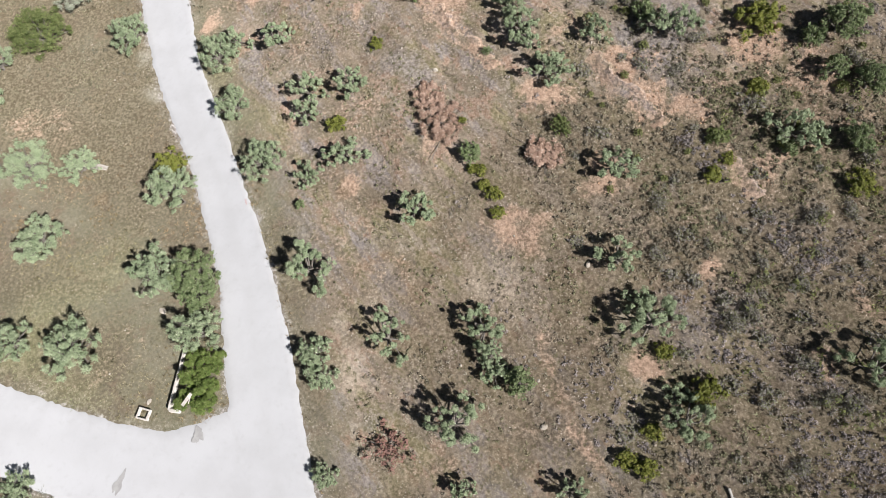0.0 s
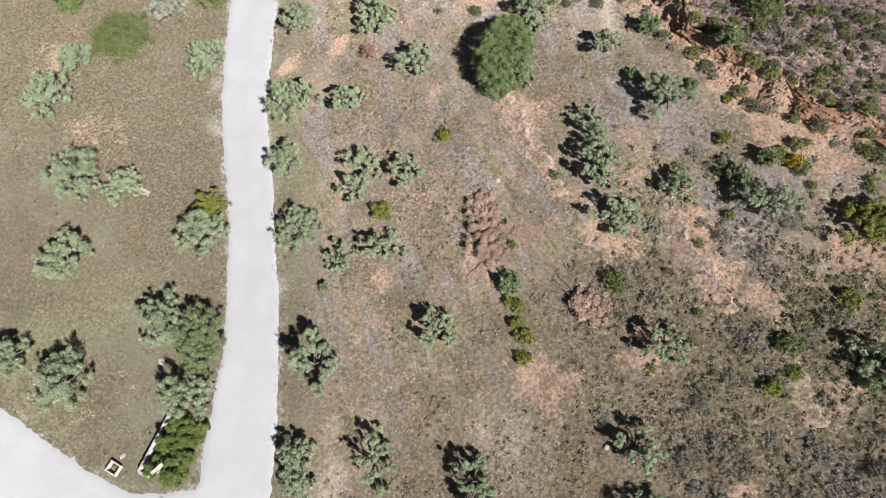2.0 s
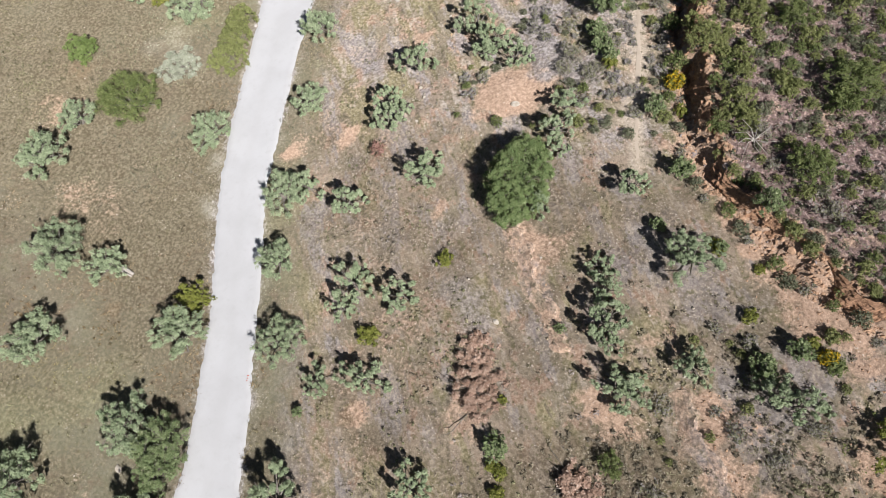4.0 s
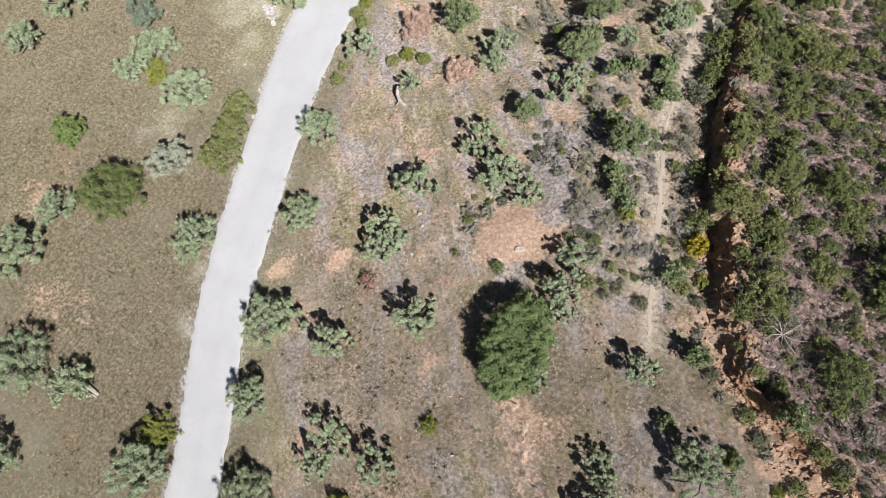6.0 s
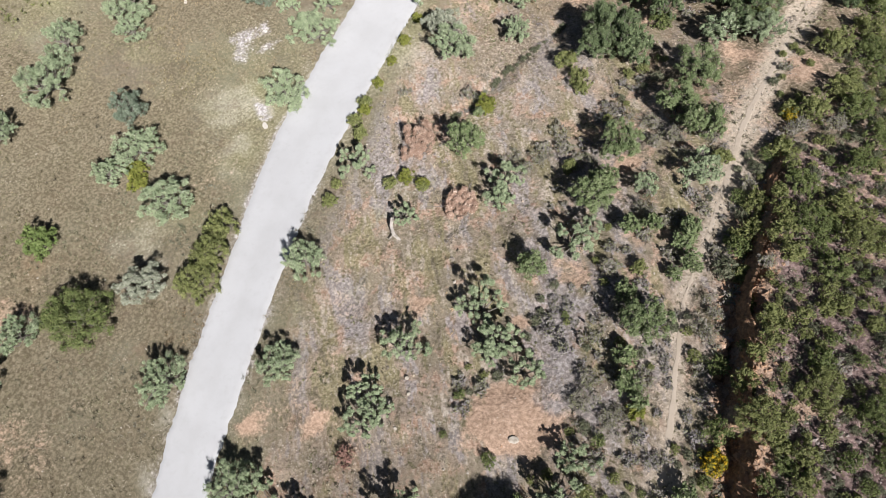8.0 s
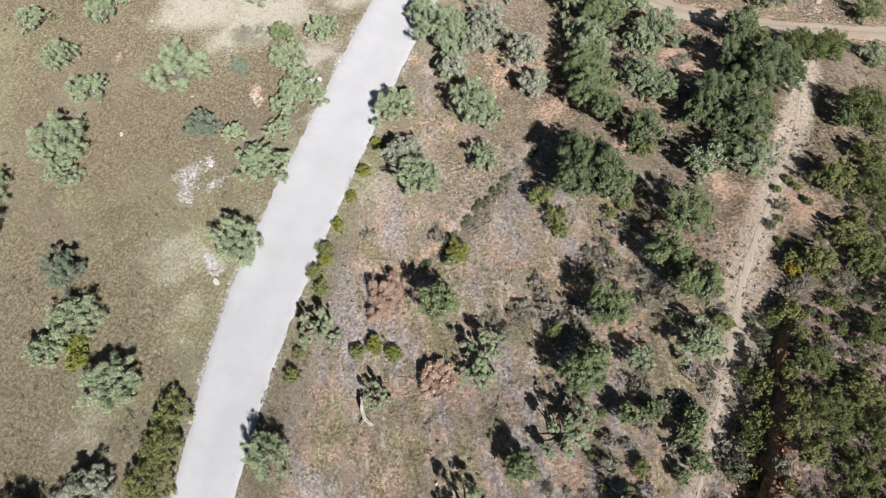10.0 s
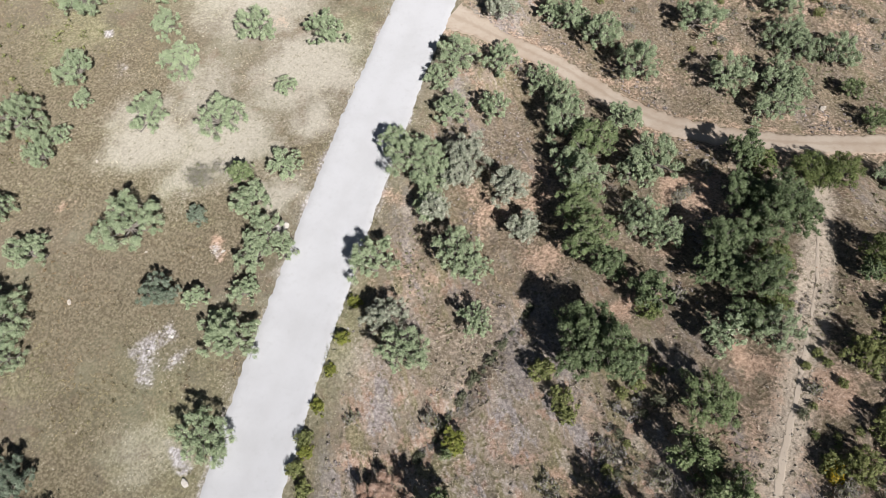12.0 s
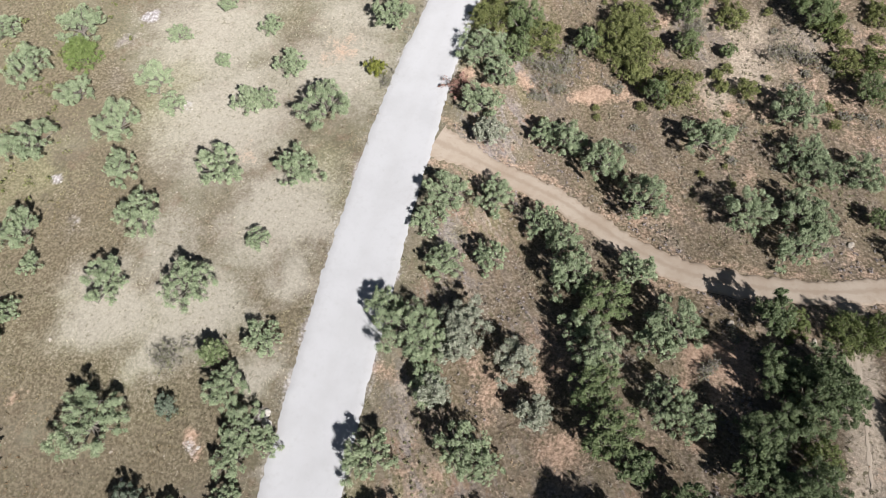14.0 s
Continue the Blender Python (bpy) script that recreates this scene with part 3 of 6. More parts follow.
clay(-6.7, 88.0, 0.8, 0.7); clay(-14.2, 120.6, 1.6, 0.6); clay(-20.3, 85.5, 2.7, 0.5); clay(-17.7, 87.8, 2.3, 0.5); clay(-16.0, 82.7, 1.9, 0.6)
clay(-28.0, 84.4, 1.2, 0.5); clay(3.0, 114.8, 3.2, 0.3); clay(-27.1, 78.0, 2.3, 0.2)
straw(-5.8, 9.2, 1.7, 0.5); straw(3.9, 15.2, 2.6, 0.4); straw(2.9, 45.7, 1.1, 0.9); straw(2.0, 50.0, 1.0, 0.9); straw(0.8, 55.9, 0.7, 0.9)
straw(-24.6, 33.4, 1.0, 0.5); straw(-25.6, 37.6, 0.8, 0.5); straw(-36.7, 61.4, 2.6, 0.5); straw(-33.8, 57.4, 1.7, 0.45); straw(-35.5, 46.9, 2.8, 0.3)
straw(-25.3, 71.6, 2.5, 0.4); straw(-18.4, 73.7, 3.9, 0.3); straw(-0.4, 71.1, 0.9, 1); straw(0.9, 67.8, 1.1, 1); straw(-0.2, 74.5, 1.2, 0.9)
straw(0.6, 77.2, 1.2, 0.9); straw(1.6, 51.8, 0.8, 0.8); straw(2.6, 47.4, 1.0, 0.8); straw(3.1, 51.8, 0.8, 0.6); straw(-34.9, 61.5, 1.5, 0.8)
straw(-49.9, 83.9, 4.0, 0.9); straw(-43.5, 85.3, 4.3, 1); straw(-45.0, 82.7, 3.2, 0.8); straw(-37.2, 89.6, 2.1, 0.8); straw(-36.5, 81.7, 2.0, 0.8)
straw(-33.3, 75.6, 1.4, 0.6); straw(-48.7, 103.0, 6.8, 0.9); straw(-40.7, 110.0, 5.8, 0.8); straw(-47.9, 90.5, 3.8, 0.6); straw(-39.8, 94.5, 5.0, 0.9)
straw(-53.4, 111.1, 6.9, 0.8); straw(-41.7, 115.9, 4.4, 0.7); straw(-33.9, 82.0, 1.0, 0.7); straw(-6.3, 117.3, 3.7, 0.7); straw(-9.2, 115.1, 2.1, 0.7)
straw(-3.7, 121.2, 2.8, 0.5); straw(-7.2, 120.6, 2.7, 0.6); straw(-26.9, 83.5, 1.0, 0.5)
litter(-4.3, 32.3, 1.7, 0.8); litter(-1.7, 29.9, 1.7, 0.8); litter(13.4, 30.4, 2.2, 0.9); litter(17.4, 12.1, 2.2, 0.9); litter(20.5, 7.9, 2.2, 0.8)
litter(14.1, 19.7, 0.9, 0.9); litter(22.2, 17.7, 1.3, 0.9); litter(10.6, 11.2, 1.1, 0.7); litter(5.2, 22.6, 1.5, 0.4); litter(16.6, 26.7, 2.0, 0.5)
litter(-2.7, 31.9, 1.7, 0.9); litter(-5.3, 35.7, 1.4, 0.6); litter(11.7, 31.3, 1.6, 0.9); litter(10.0, 34.5, 1.3, 0.6); litter(-5.2, 54.0, 1.7, 0.9)
litter(-17.5, 48.8, 1.6, 0.8); litter(9.2, 44.3, 2.1, 0.6); litter(0.4, 42.2, 1.4, 0.5); litter(10.3, 48.9, 2.2, 0.5); litter(12.2, 46.3, 2.1, 0.5)
litter(-14.8, 73.2, 1.9, 0.3); litter(-16.4, 66.3, 1.8, 0.5); litter(0.3, 82.0, 1.2, 0.5); litter(-61.0, 108.1, 1.1, 0.9); litter(-59.9, 103.8, 1.2, 0.7)
litter(-56.3, 89.5, 1.3, 0.6); litter(-8.2, 105.6, 2.8, 0.6); litter(-6.0, 110.0, 3.0, 0.6); litter(-2.5, 106.4, 2.9, 0.5); litter(-21.9, 115.0, 2.1, 0.7)
litter(-9.7, 89.6, 1.2, 0.6)
herbs(-4.1, 19.0, 2.4, 0.5); herbs(2.0, 8.9, 2.2, 0.7); herbs(-24.2, 12.1, 1.8, 0.5); herbs(-7.0, 22.3, 2.0, 0.4); herbs(6.4, 14.3, 1.7, 0.4)
herbs(-44.8, 39.4, 2.8, 0.7); herbs(-52.2, 47.1, 3.7, 0.5); herbs(-27.5, 50.6, 1.5, 0.4); herbs(-18.6, 52.1, 1.4, 0.5); herbs(-50.2, 63.2, 3.5, 0.6)
herbs(-41.5, 62.0, 3.2, 0.5); herbs(-59.9, 59.3, 3.8, 0.6); herbs(-43.8, 51.2, 2.4, 0.3); herbs(-47.5, 62.3, 3.0, 0.7); herbs(-42.1, 60.7, 2.8, 0.6)
herbs(-50.4, 81.1, 3.3, 0.4); herbs(-63.9, 93.2, 3.4, 0.5); herbs(-26.3, 95.9, 1.7, 0.6)
chalk(-39.6, 66.8, 1.0, 1); chalk(-33.9, 60.7, 0.6, 1.2); chalk(-41.4, 67.1, 0.6, 0.9); chalk(-40.2, 67.9, 1.6, 0.95); chalk(-39.7, 66.1, 1.1, 0.9)
chalk(-37.7, 67.6, 1.0, 0.8); chalk(-34.9, 61.2, 0.8, 1.5); chalk(-39.4, 76.1, 0.6, 0.8); chalk(-27.2, 73.0, 0.5, 0.9); chalk(-60.0, 93.2, 0.6, 1.4)
chalk(-59.7, 111.2, 0.8, 1.5); chalk(-56.2, 89.8, 0.5, 0.8); chalk(-52.6, 102.7, 0.8, 0.7); chalk(-35.1, 79.5, 0.5, 1.4); chalk(-39.3, 76.0, 0.6, 0.9)

rust(-42.2, 42.2, 3.0, 0.7); rust(-38.4, 44.6, 1.8, 0.5); rust(-41.5, 39.0, 3.2, 0.6); rust(-34.5, 31.2, 2.6, 0.45); rust(-28.5, 33.0, 2.2, 0.5)
rust(-7.2, 23.2, 1.0, 0.8); rust(-2.7, 16.8, 1.3, 0.7); rust(-1.3, 14.5, 1.2, 0.7); rust(-4.3, 17.7, 0.9, 0.8); rust(-5.2, 8.6, 2.2, 0.4)
rust(-27.0, 24.5, 1.0, 0.6); rust(-18.6, 53.0, 1.6, 0.5); rust(-24.0, 77.0, 2.0, 0.4); rust(-20.5, 82.0, 2.2, 0.5); rust(-17.0, 79.0, 2.4, 0.4)
straw(-6.6, 10.6, 1.5, 0.5); straw(-4.6, 14.3, 1.2, 0.35); straw(-7.5, 13.4, 1.2, 0.4); straw(-2.3, 8.9, 1.2, 0.3)
litter(-5.7, 53.3, 1.7, 1); litter(-2.8, 49.1, 1.6, 0.8); litter(-0.2, 50.1, 1.3, 0.7); litter(-3.9, 32.8, 1.4, 0.9); litter(-2.2, 31.2, 1.4, 0.9)
litter(13.6, 29.5, 2.2, 1); litter(11.0, 34.6, 1.8, 0.9); litter(-16.7, 47.7, 1.5, 0.9); litter(-3.8, 51.0, 1.4, 0.9); litter(-1.0, 48.9, 1.2, 0.8)
litter(-13.8, 39.1, 1.3, 0.6); litter(5.0, 43.3, 1.3, 0.6); litter(-9.6, 60.5, 1.6, 0.7); litter(9.9, 19.3, 1.5, 0.6); litter(6.4, 16.3, 1.4, 0.6)
herbs(-19.5, 56.6, 2.0, 0.6); herbs(-19.1, 59.5, 2.0, 0.6); herbs(-17.9, 49.7, 1.4, 0.6); herbs(-21.5, 48.4, 1.6, 0.6); herbs(-21.4, 69.6, 2.4, 0.4)


def spread(kind, x, y):
    """How strongly one sort of ground shows, with ragged rims."""
    v = np.zeros(np.shape(x))
    ax, ay = 1.1 * grain(x, y, 2.1, 21) + 0.55 * grain(x, y, 0.7, 22), 1.1 * grain(x, y, 2.1, 23) + 0.55 * grain(x, y, 0.7, 24)
    for px, py, r, k in SPOTS[kind]:
        sway = min(1.0, r / 1.4)
        v = np.maximum(v, k * np.exp(-(((x + sway * ax - px) ** 2 + (y + sway * ay - py) ** 2) / (r * r)) ** 1.3))
    return v


def steps_out(start, end, count):
    return start + (end - start) * np.linspace(0, 1, count + 1)[1:] ** 3


FINE = 0.37
gx = np.concatenate([steps_out(-80, -1600, 22)[::-1], np.arange(-80, 40, FINE), steps_out(40, 1600, 22)])
gy = np.concatenate([steps_out(-14, -1600, 22)[::-1], np.arange(-14, 136, FINE), steps_out(136, 1700, 22)])
GX, GY = np.meshgrid(gx, gy)
GZ = terrain(GX, GY)
nx, ny = len(gx), len(gy)
index = np.arange(nx * ny).reshape(ny, nx)
quads = np.stack([index[:-1, :-1], index[:-1, 1:], index[1:, 1:], index[1:, :-1]], -1).reshape(-1, 4)
ground_mesh = mesh_from("ground", np.stack([GX, GY, GZ], -1).reshape(-1, 3), quads, GROUND, True)
road_gap = along(GX, GY, ROAD_LINE)
side_gap = along(GX, GY, SIDE_LINE)
track_gap = along(GX, GY, TRACK_LINE)
foot_gap = along(GX, GY, FOOT_LINE)
old_gap = along(GX, GY, OLD_LINE)
bank_gap = along(GX, GY, BANK)
verge = np.minimum(np.minimum(road_gap[0] - road_gap[2], side_gap[0] - side_gap[2]), 99)
right = ramp(road_gap[1] * road_gap[0], 2.5, 7)
zone = np.zeros((ny * nx, 4), np.float32)
zone[:, 0] = np.maximum.reduce([1.15 * spread("clay", GX, GY) * (0.80 + 0.20 * ramp(GY, 20, 30)), 0.45 * ramp(np.abs(track_gap[0] - track_gap[2] - 0.3), 1.0, 0.1), 0.5 * ramp(old_gap[0], old_gap[2] + 0.35, 0.15), 0.9 * bank_gap[2] / 1.5 * ramp(np.abs(bank_gap[0] - 0.2), 1.5, 0.3), 0.75 * right * (0.12 + 0.16 * ramp(GX, -22, -8) * ramp(GY, 58, 66) + 0.30 * grain(GX, GY, 6.0, 31) + 0.22 * grain(GX, GY, 1.9, 35))]).ravel()
zone[:, 1] = np.maximum.reduce([1.3 * spread("straw", GX, GY), (0.95 + 0.55 * ramp(GY, 62, 67)) * ramp(foot_gap[0], 0.85 + 0.75 * ramp(GY, 62, 67), 0.2), 0.35 * ramp(verge, 1.6, 0.2)]).ravel()
heath_k = ramp(GX + 0.25 * GY, 6, 15) * ramp(GY, 36, 24) * ramp(-bank_gap[1] * bank_gap[0], 0.0, -1.0)
low_k = right * ramp(GY, 26, 14)
zone[:, 2] = np.maximum(np.maximum(spread("herbs", GX, GY), np.maximum(0.55 * heath_k, 0.42 * low_k) + 0.35 * grain(GX, GY, 2.8, 38) * np.maximum(heath_k, low_k)), (1 - right) * (0.30 + 0.28 * ramp(GY, 46, 56) * ramp(GY, 84, 78) + 0.45 * grain(GX, GY, 9.0, 32) + 0.25 * grain(GX, GY, 3.0, 39))).ravel()
hill = ramp(-bank_gap[1] * bank_gap[0], 0.2, 1.2) * ramp(bank_gap[2], 0.0, 0.5) * ramp(GX, 28, 15)
zone[:, 3] = np.maximum(spread("litter", GX, GY), right * (0.12 + 0.35 * grain(GX, GY, 5.0, 33))).ravel()
zone[:, 0] *= 1 - 0.8 * ramp(foot_gap[0], foot_gap[2] + 0.7, foot_gap[2] * 0.4).ravel()
for key, values in (("rust", spread("rust", GX, GY)), ("hill", hill)):
    ground_mesh.attributes.new(key, "FLOAT", "POINT").data.foreach_set("value", values.astype(np.float32).ravel())
ground_mesh.attributes.new("loam", "FLOAT", "POINT").data.foreach_set("value", loam(GX.ravel(), GY.ravel()).astype(np.float32))
ground_mesh.attributes.new("slope", "FLOAT", "POINT").data.foreach_set("value", right.astype(np.float32).ravel())
ground_mesh.attributes.new("zones", "FLOAT_COLOR", "POINT").data.foreach_set("color", np.clip(zone, 0, 1.5).ravel())
pale = np.maximum.reduce([spread("chalk", GX, GY), 0.75 * ramp(verge, 0.75, 0.0) * (0.7 + 0.6 * grain(GX, GY, 2.0, 34))])
ground_mesh.attributes.new("chalk", "FLOAT", "POINT").data.foreach_set("value", pale.astype(np.float32).ravel())
tagged(new("ground", ground_mesh), "dry grassy hillside with bare orange clay and grey litter", "ground", kind="structure")


def smooth_line(line, step=0.15):
    """Points along a rounded line, at even steps."""
    line = np.array(line, float)
    t = np.concatenate([[0], np.cumsum(np.hypot(*np.diff(line[:, :2], axis=0).T))])
    s = np.arange(0, t[-1], step)
    dense = np.stack([np.interp(s, t, line[:, i]) for i in range(3)], 1)
    width = int(3.0 / step)
    kernel = np.hanning(2 * width + 1)
    kernel /= kernel.sum()
    padded = np.concatenate([np.repeat(dense[:1], width, 0), dense, np.repeat(dense[-1:], width, 0)])
    return np.stack([np.convolve(padded[:, i], kernel, "valid") for i in range(3)], 1)


def way_strip(name, line, material, lift, label, category, wobble, seed, other, base=land):
    """A road surface with a shallow crown, sunk edges and an uneven rim."""
    c = smooth_line(line)
    ahead = unit(np.gradient(c[:, :2], axis=0))
    side = np.stack([ahead[:, 1], -ahead[:, 0]], 1)
    n = len(c)
    s = np.arange(n) * 0.15
    rim = [1 + (wobble * (0.9 * grain(s, s * 0 + k, 5.0, seed) + 0.8 * grain(s, s * 0 + k, 0.7, seed + 1) + 0.9 * grain(s, s * 0 + k, 0.3, seed + 2))) / c[:, 2] for k in (3.3, 9.7)]
    across = np.array([-1.03, -0.985, -0.8, -0.5, 0.0, 0.5, 0.8, 0.985, 1.03])
    sink = np.array([-0.05, 0.0, 0.012, 0.02, 0.025, 0.02, 0.012, 0.0, -0.05])
    sink = sink * (1.0 if base is land else 0.15)
    verts = []
    for a, dz in zip(across, sink):
        w = c[:, 2] * a * np.where(a < 0, rim[0], rim[1])
        x, y = c[:, 0] + side[:, 0] * w, c[:, 1] + side[:, 1] * w
        d, _, h = along(x, y, other)
        dz = np.where(d < h - 0.2, max(dz, 0.0), dz)
        verts.append(np.stack([x, y, base(x, y) + lift + dz + 0.006 * grain(x, y, 1.3, seed + 5)], 1))
    verts = np.stack(verts, 1).reshape(-1, 3)
    k = len(across)
    idx = np.arange(n * k).reshape(n, k)
    faces = np.stack([idx[:-1, :-1], idx[:-1, 1:], idx[1:, 1:], idx[1:, :-1]], -1).reshape(-1, 4)
    m = mesh_from(name, verts, faces, material, True)
    m.attributes.new("lane", "FLOAT", "POINT").data.foreach_set("value", np.tile(np.abs(across), n).astype(np.float32))
    return tagged(new(name, m), label, category, kind="structure")


def bank_face():
    """The broken face of the eroded bank, fluted by rain."""
    c = smooth_line(BANK, 0.09)
    ahead = unit(np.gradient(c[:, :2], axis=0))
    low = np.stack([ahead[:, 1], -ahead[:, 0]], 1)
    n, rows = len(c), 16
    s = np.arange(n) * 0.09
    sway = 0.45 * grain(c[:, 0], c[:, 1], 2.3, 11)
    foot = terrain(c[:, 0] + low[:, 0] * (0.40 + sway), c[:, 1] + low[:, 1] * (0.40 + sway)) - 0.1
    crest = terrain(c[:, 0] - low[:, 0] * 1.1, c[:, 1] - low[:, 1] * 1.1)
    verts = []
    for j in range(rows):
        v = j / (rows - 1)
        block = np.round(2.5 * grain(s, s * 0 + 2.4 * v, 0.38, 101)) / 2.5
        chip = np.round(2.0 * grain(s, s * 0 + 4.5 * v, 0.26, 102)) / 2.0
        ledge = np.round(2.0 * grain(s, s * 0 + 3.0 * v, 0.45, 104)) / 2.0
        out = (0.34 - 0.58 * v ** 1.3) + np.clip(c[:, 2], 0, 1) * (0.17 * block + 0.12 * chip + 0.14 * grain(s, s * 0 + v, 1.4, 105)) * (1 - 0.4 * v) - sway
        z = foot - 0.25 + (crest + 0.03 - foot + 0.25) * v ** 0.9 + 0.22 * c[:, 2] * (ledge + 0.5 * chip) * v * (1 - v)
        fade = ramp(c[:, 2], 0.1, 0.7)
        verts.append(np.stack([c[:, 0] + low[:, 0] * out, c[:, 1] + low[:, 1] * out, z - 0.5 * (1 - fade)], 1))
    verts = np.stack(verts, 1).reshape(-1, 3)
    idx = np.arange(n * rows).reshape(n, rows)
    faces = np.stack([idx[:-1, :-1], idx[1:, :-1], idx[1:, 1:], idx[:-1, 1:]], -1).reshape(-1, 4)
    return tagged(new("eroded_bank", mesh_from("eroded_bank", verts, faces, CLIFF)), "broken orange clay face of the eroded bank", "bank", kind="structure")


def ledge(name, line, rise, material, label):
    """A small broken scarp: a crumbling western face, and a back that runs out into the slope."""
    c = smooth_line(line, 0.07)
    ahead = unit(np.gradient(c[:, :2], axis=0))
    back = np.stack([-ahead[:, 1], ahead[:, 0]], 1)
    n, s = len(c), np.arange(len(c)) * 0.07
    ends = ramp(np.minimum(s, s[-1] - s), 0.0, 0.7)
    sway = 0.35 * grain(s, s * 0, 1.1, 151) + 0.18 * grain(s, s * 0, 0.35, 152)
    verts = []
    for k, (out, up) in enumerate(((-0.30, -0.12), (-0.20, 0.10), (-0.10, 0.50), (-0.02, 0.88), (0.06, 1.0), (0.22, 0.80), (0.50, 0.35), (0.90, -0.15))):
        d = out + sway + 0.07 * grain(s, s * 0 + 1.7 * k, 0.22, 153) * (k < 5)
        x, y = c[:, 0] + back[:, 0] * d, c[:, 1] + back[:, 1] * d
        h = up * rise * ends * (0.70 + 0.45 * grain(s, s * 0, 0.9, 154)) + 0.14 * rise * grain(s, s * 0 + 1.7 * k, 0.20, 155) * (0 < k < 5) - 0.12 * (1 - ends)
        verts.append(np.stack([x, y, terrain(x, y) + h], 1))
    k = len(verts)
    idx = np.arange(n * k).reshape(n, k)
    faces = np.stack([idx[:-1, :-1], idx[1:, :-1], idx[1:, 1:], idx[:-1, 1:]], -1).reshape(-1, 4)
    m = mesh_from(name, np.stack(verts, 1).reshape(-1, 3), faces, material)
    m.attributes.new("slope", "FLOAT", "POINT").data.foreach_set("value", np.ones(n * k, np.float32))
    m.attributes.new("zones", "FLOAT_COLOR", "POINT").data.foreach_set("color", np.tile(np.float32([0.55, 0, 0, 0]), n * k))
    return tagged(new(name, m), label, "scarp", kind="structure")


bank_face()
for line, rise in (([(-1.8, 38.0, 1), (-1.4, 36.9, 1), (-0.3, 35.2, 1), (1.6, 32.7, 1), (3.0, 30.9, 1), (3.6, 29.6, 1)], 0.30), ([(9.2, 30.6, 1), (9.9, 29.7, 1), (11.2, 28.4, 1), (12.0, 27.0, 1), (13.3, 25.4, 1), (14.3, 23.8, 1)], 0.38), ([(17.2, 22.4, 1), (17.8, 21.3, 1), (18.8, 19.7, 1), (19.4, 18.6, 1)], 0.28), ([(-2.2, 30.6, 1), (-1.0, 28.2, 1), (0.2, 26.2, 1)], 0.25)):
    ledge("scarp_clay", line[::-1], rise, GROUND, "crumbling orange clay scarp on the stony slope")
way_strip("road", ROAD_LINE, ROAD, 0.010, "pale white gravel road with ragged grassy edges", "road", 0.085, 41, SIDE_LINE)
way_strip("side_road", SIDE_LINE, ROAD, 0.000, "pale white gravel side road joining the main road", "road", 0.085, 51, ROAD_LINE)
way_strip("footpath", FOOT_LINE, PATH, 0.010, "narrow pale trodden footpath across the slope", "path", 0.06, 71, ROAD_LINE, terrain)
way_strip("dirt_track", TRACK_LINE, TRACK, -0.030, "pale reddish earth track between olive trees", "track", 0.17, 61, ROAD_LINE)


# ---- plants ----
def where_words(x, y):
    d, s, h = along(np.array([x]), np.array([y]), ROAD_LINE)
    if d[0] - h[0] < 2.4:
        return "at the edge of the white road"
    if s[0] < 0:
        return "in the dry grass field"
    if x > 4 and 38 < y < 80:
        return "on the scrubby hilltop"
    return "on the dry stony slope"


def lumps(blobs, r, k=6, spread=0.72, share=0.5):
    """Breaks round sprays into smaller lumps."""
    out = []
    for x, y, z, q in blobs:
        for _ in range(k):
            v = r.normal(size=3) + [0, 0, 0.25]
            v = v / np.linalg.norm(v) * q * spread
            out.append((x + v[0], y + v[1], z + v[2], q * share * (0.7 + 0.6 * r.random())))
    return out


def olive_form(r0, r, leaf, open_crown=True, tall=1.0, leaf_size=0.102, density=2050, sparse=False):
    """A tree with a short twisted trunk, limbs, and sprays of small leaves with gaps between."""
    n = int(r.integers(10, 14)) if sparse else int(r.integers(22, 28)) if open_crown else int(r.integers(24, 30))
    girth = 0.25 if sparse else 0.25 if open_crown else 0.28
    blobs = []
    for i in range(n):
        a = 2.4 * i + r.random() * 0.9
        d = (0.88 if open_crown else 0.78) * math.sqrt((i + 0.3) / n) * (0.82 + (0.5 if sparse else 0.36) * r.random())
        z = tall * (0.36 + (1.05 - 0.85 * d * d) * (0.35 + 0.65 * r.random()))
        blobs.append((math.cos(a) * d, math.sin(a) * d, z, girth * (0.75 + 0.5 * r.random())))
    fork = (0.05 * r.normal(), 0.05 * r.normal(), 0.28 * tall)
    stem = [((0, 0, -0.12), 0.11), ((0.03, -0.02, 0.1), 0.08), (fork, 0.065)]
    limbs = [[], [], []]
    for x, y, z, q in blobs:
        own = limbs[int((math.atan2(y, x) + math.pi) / (2 * math.pi) * 2.999)]
        mid = (0.5 * x + 0.1 * r.normal(), 0.5 * y + 0.1 * r.normal(), 0.5 * (z + fork[2]) - 0.03)
        own.append([(fork, 0.045), (mid, 0.028), ((x, y, z), 0.010)])
        for _ in range(2):
            v = r.normal(size=3)
            v = v / np.linalg.norm(v) * q * 1.1
            own.append([((x, y, z - 0.02), 0.010), ((x + v[0], y + v[1], z + abs(v[2])), 0.004)])
    count = int(density * r0 * r0 * (1.0 if open_crown else 1.35)) + 200
    trunk = limbs_mesh("trunk", [stem], BARK, 7)
    boughs = [("limb", limbs_mesh("limb", runs, BARK, 4), "") for runs in limbs if runs]
    crown = leaves("crown", lumps(blobs, r, 6, 0.74, 0.42), count, leaf_size / r0, leaf_size * 0.50 / r0, leaf, r=r)
    return (("trunk", trunk, "grey gnarled trunk"), *boughs, ("crown", crown, ""))


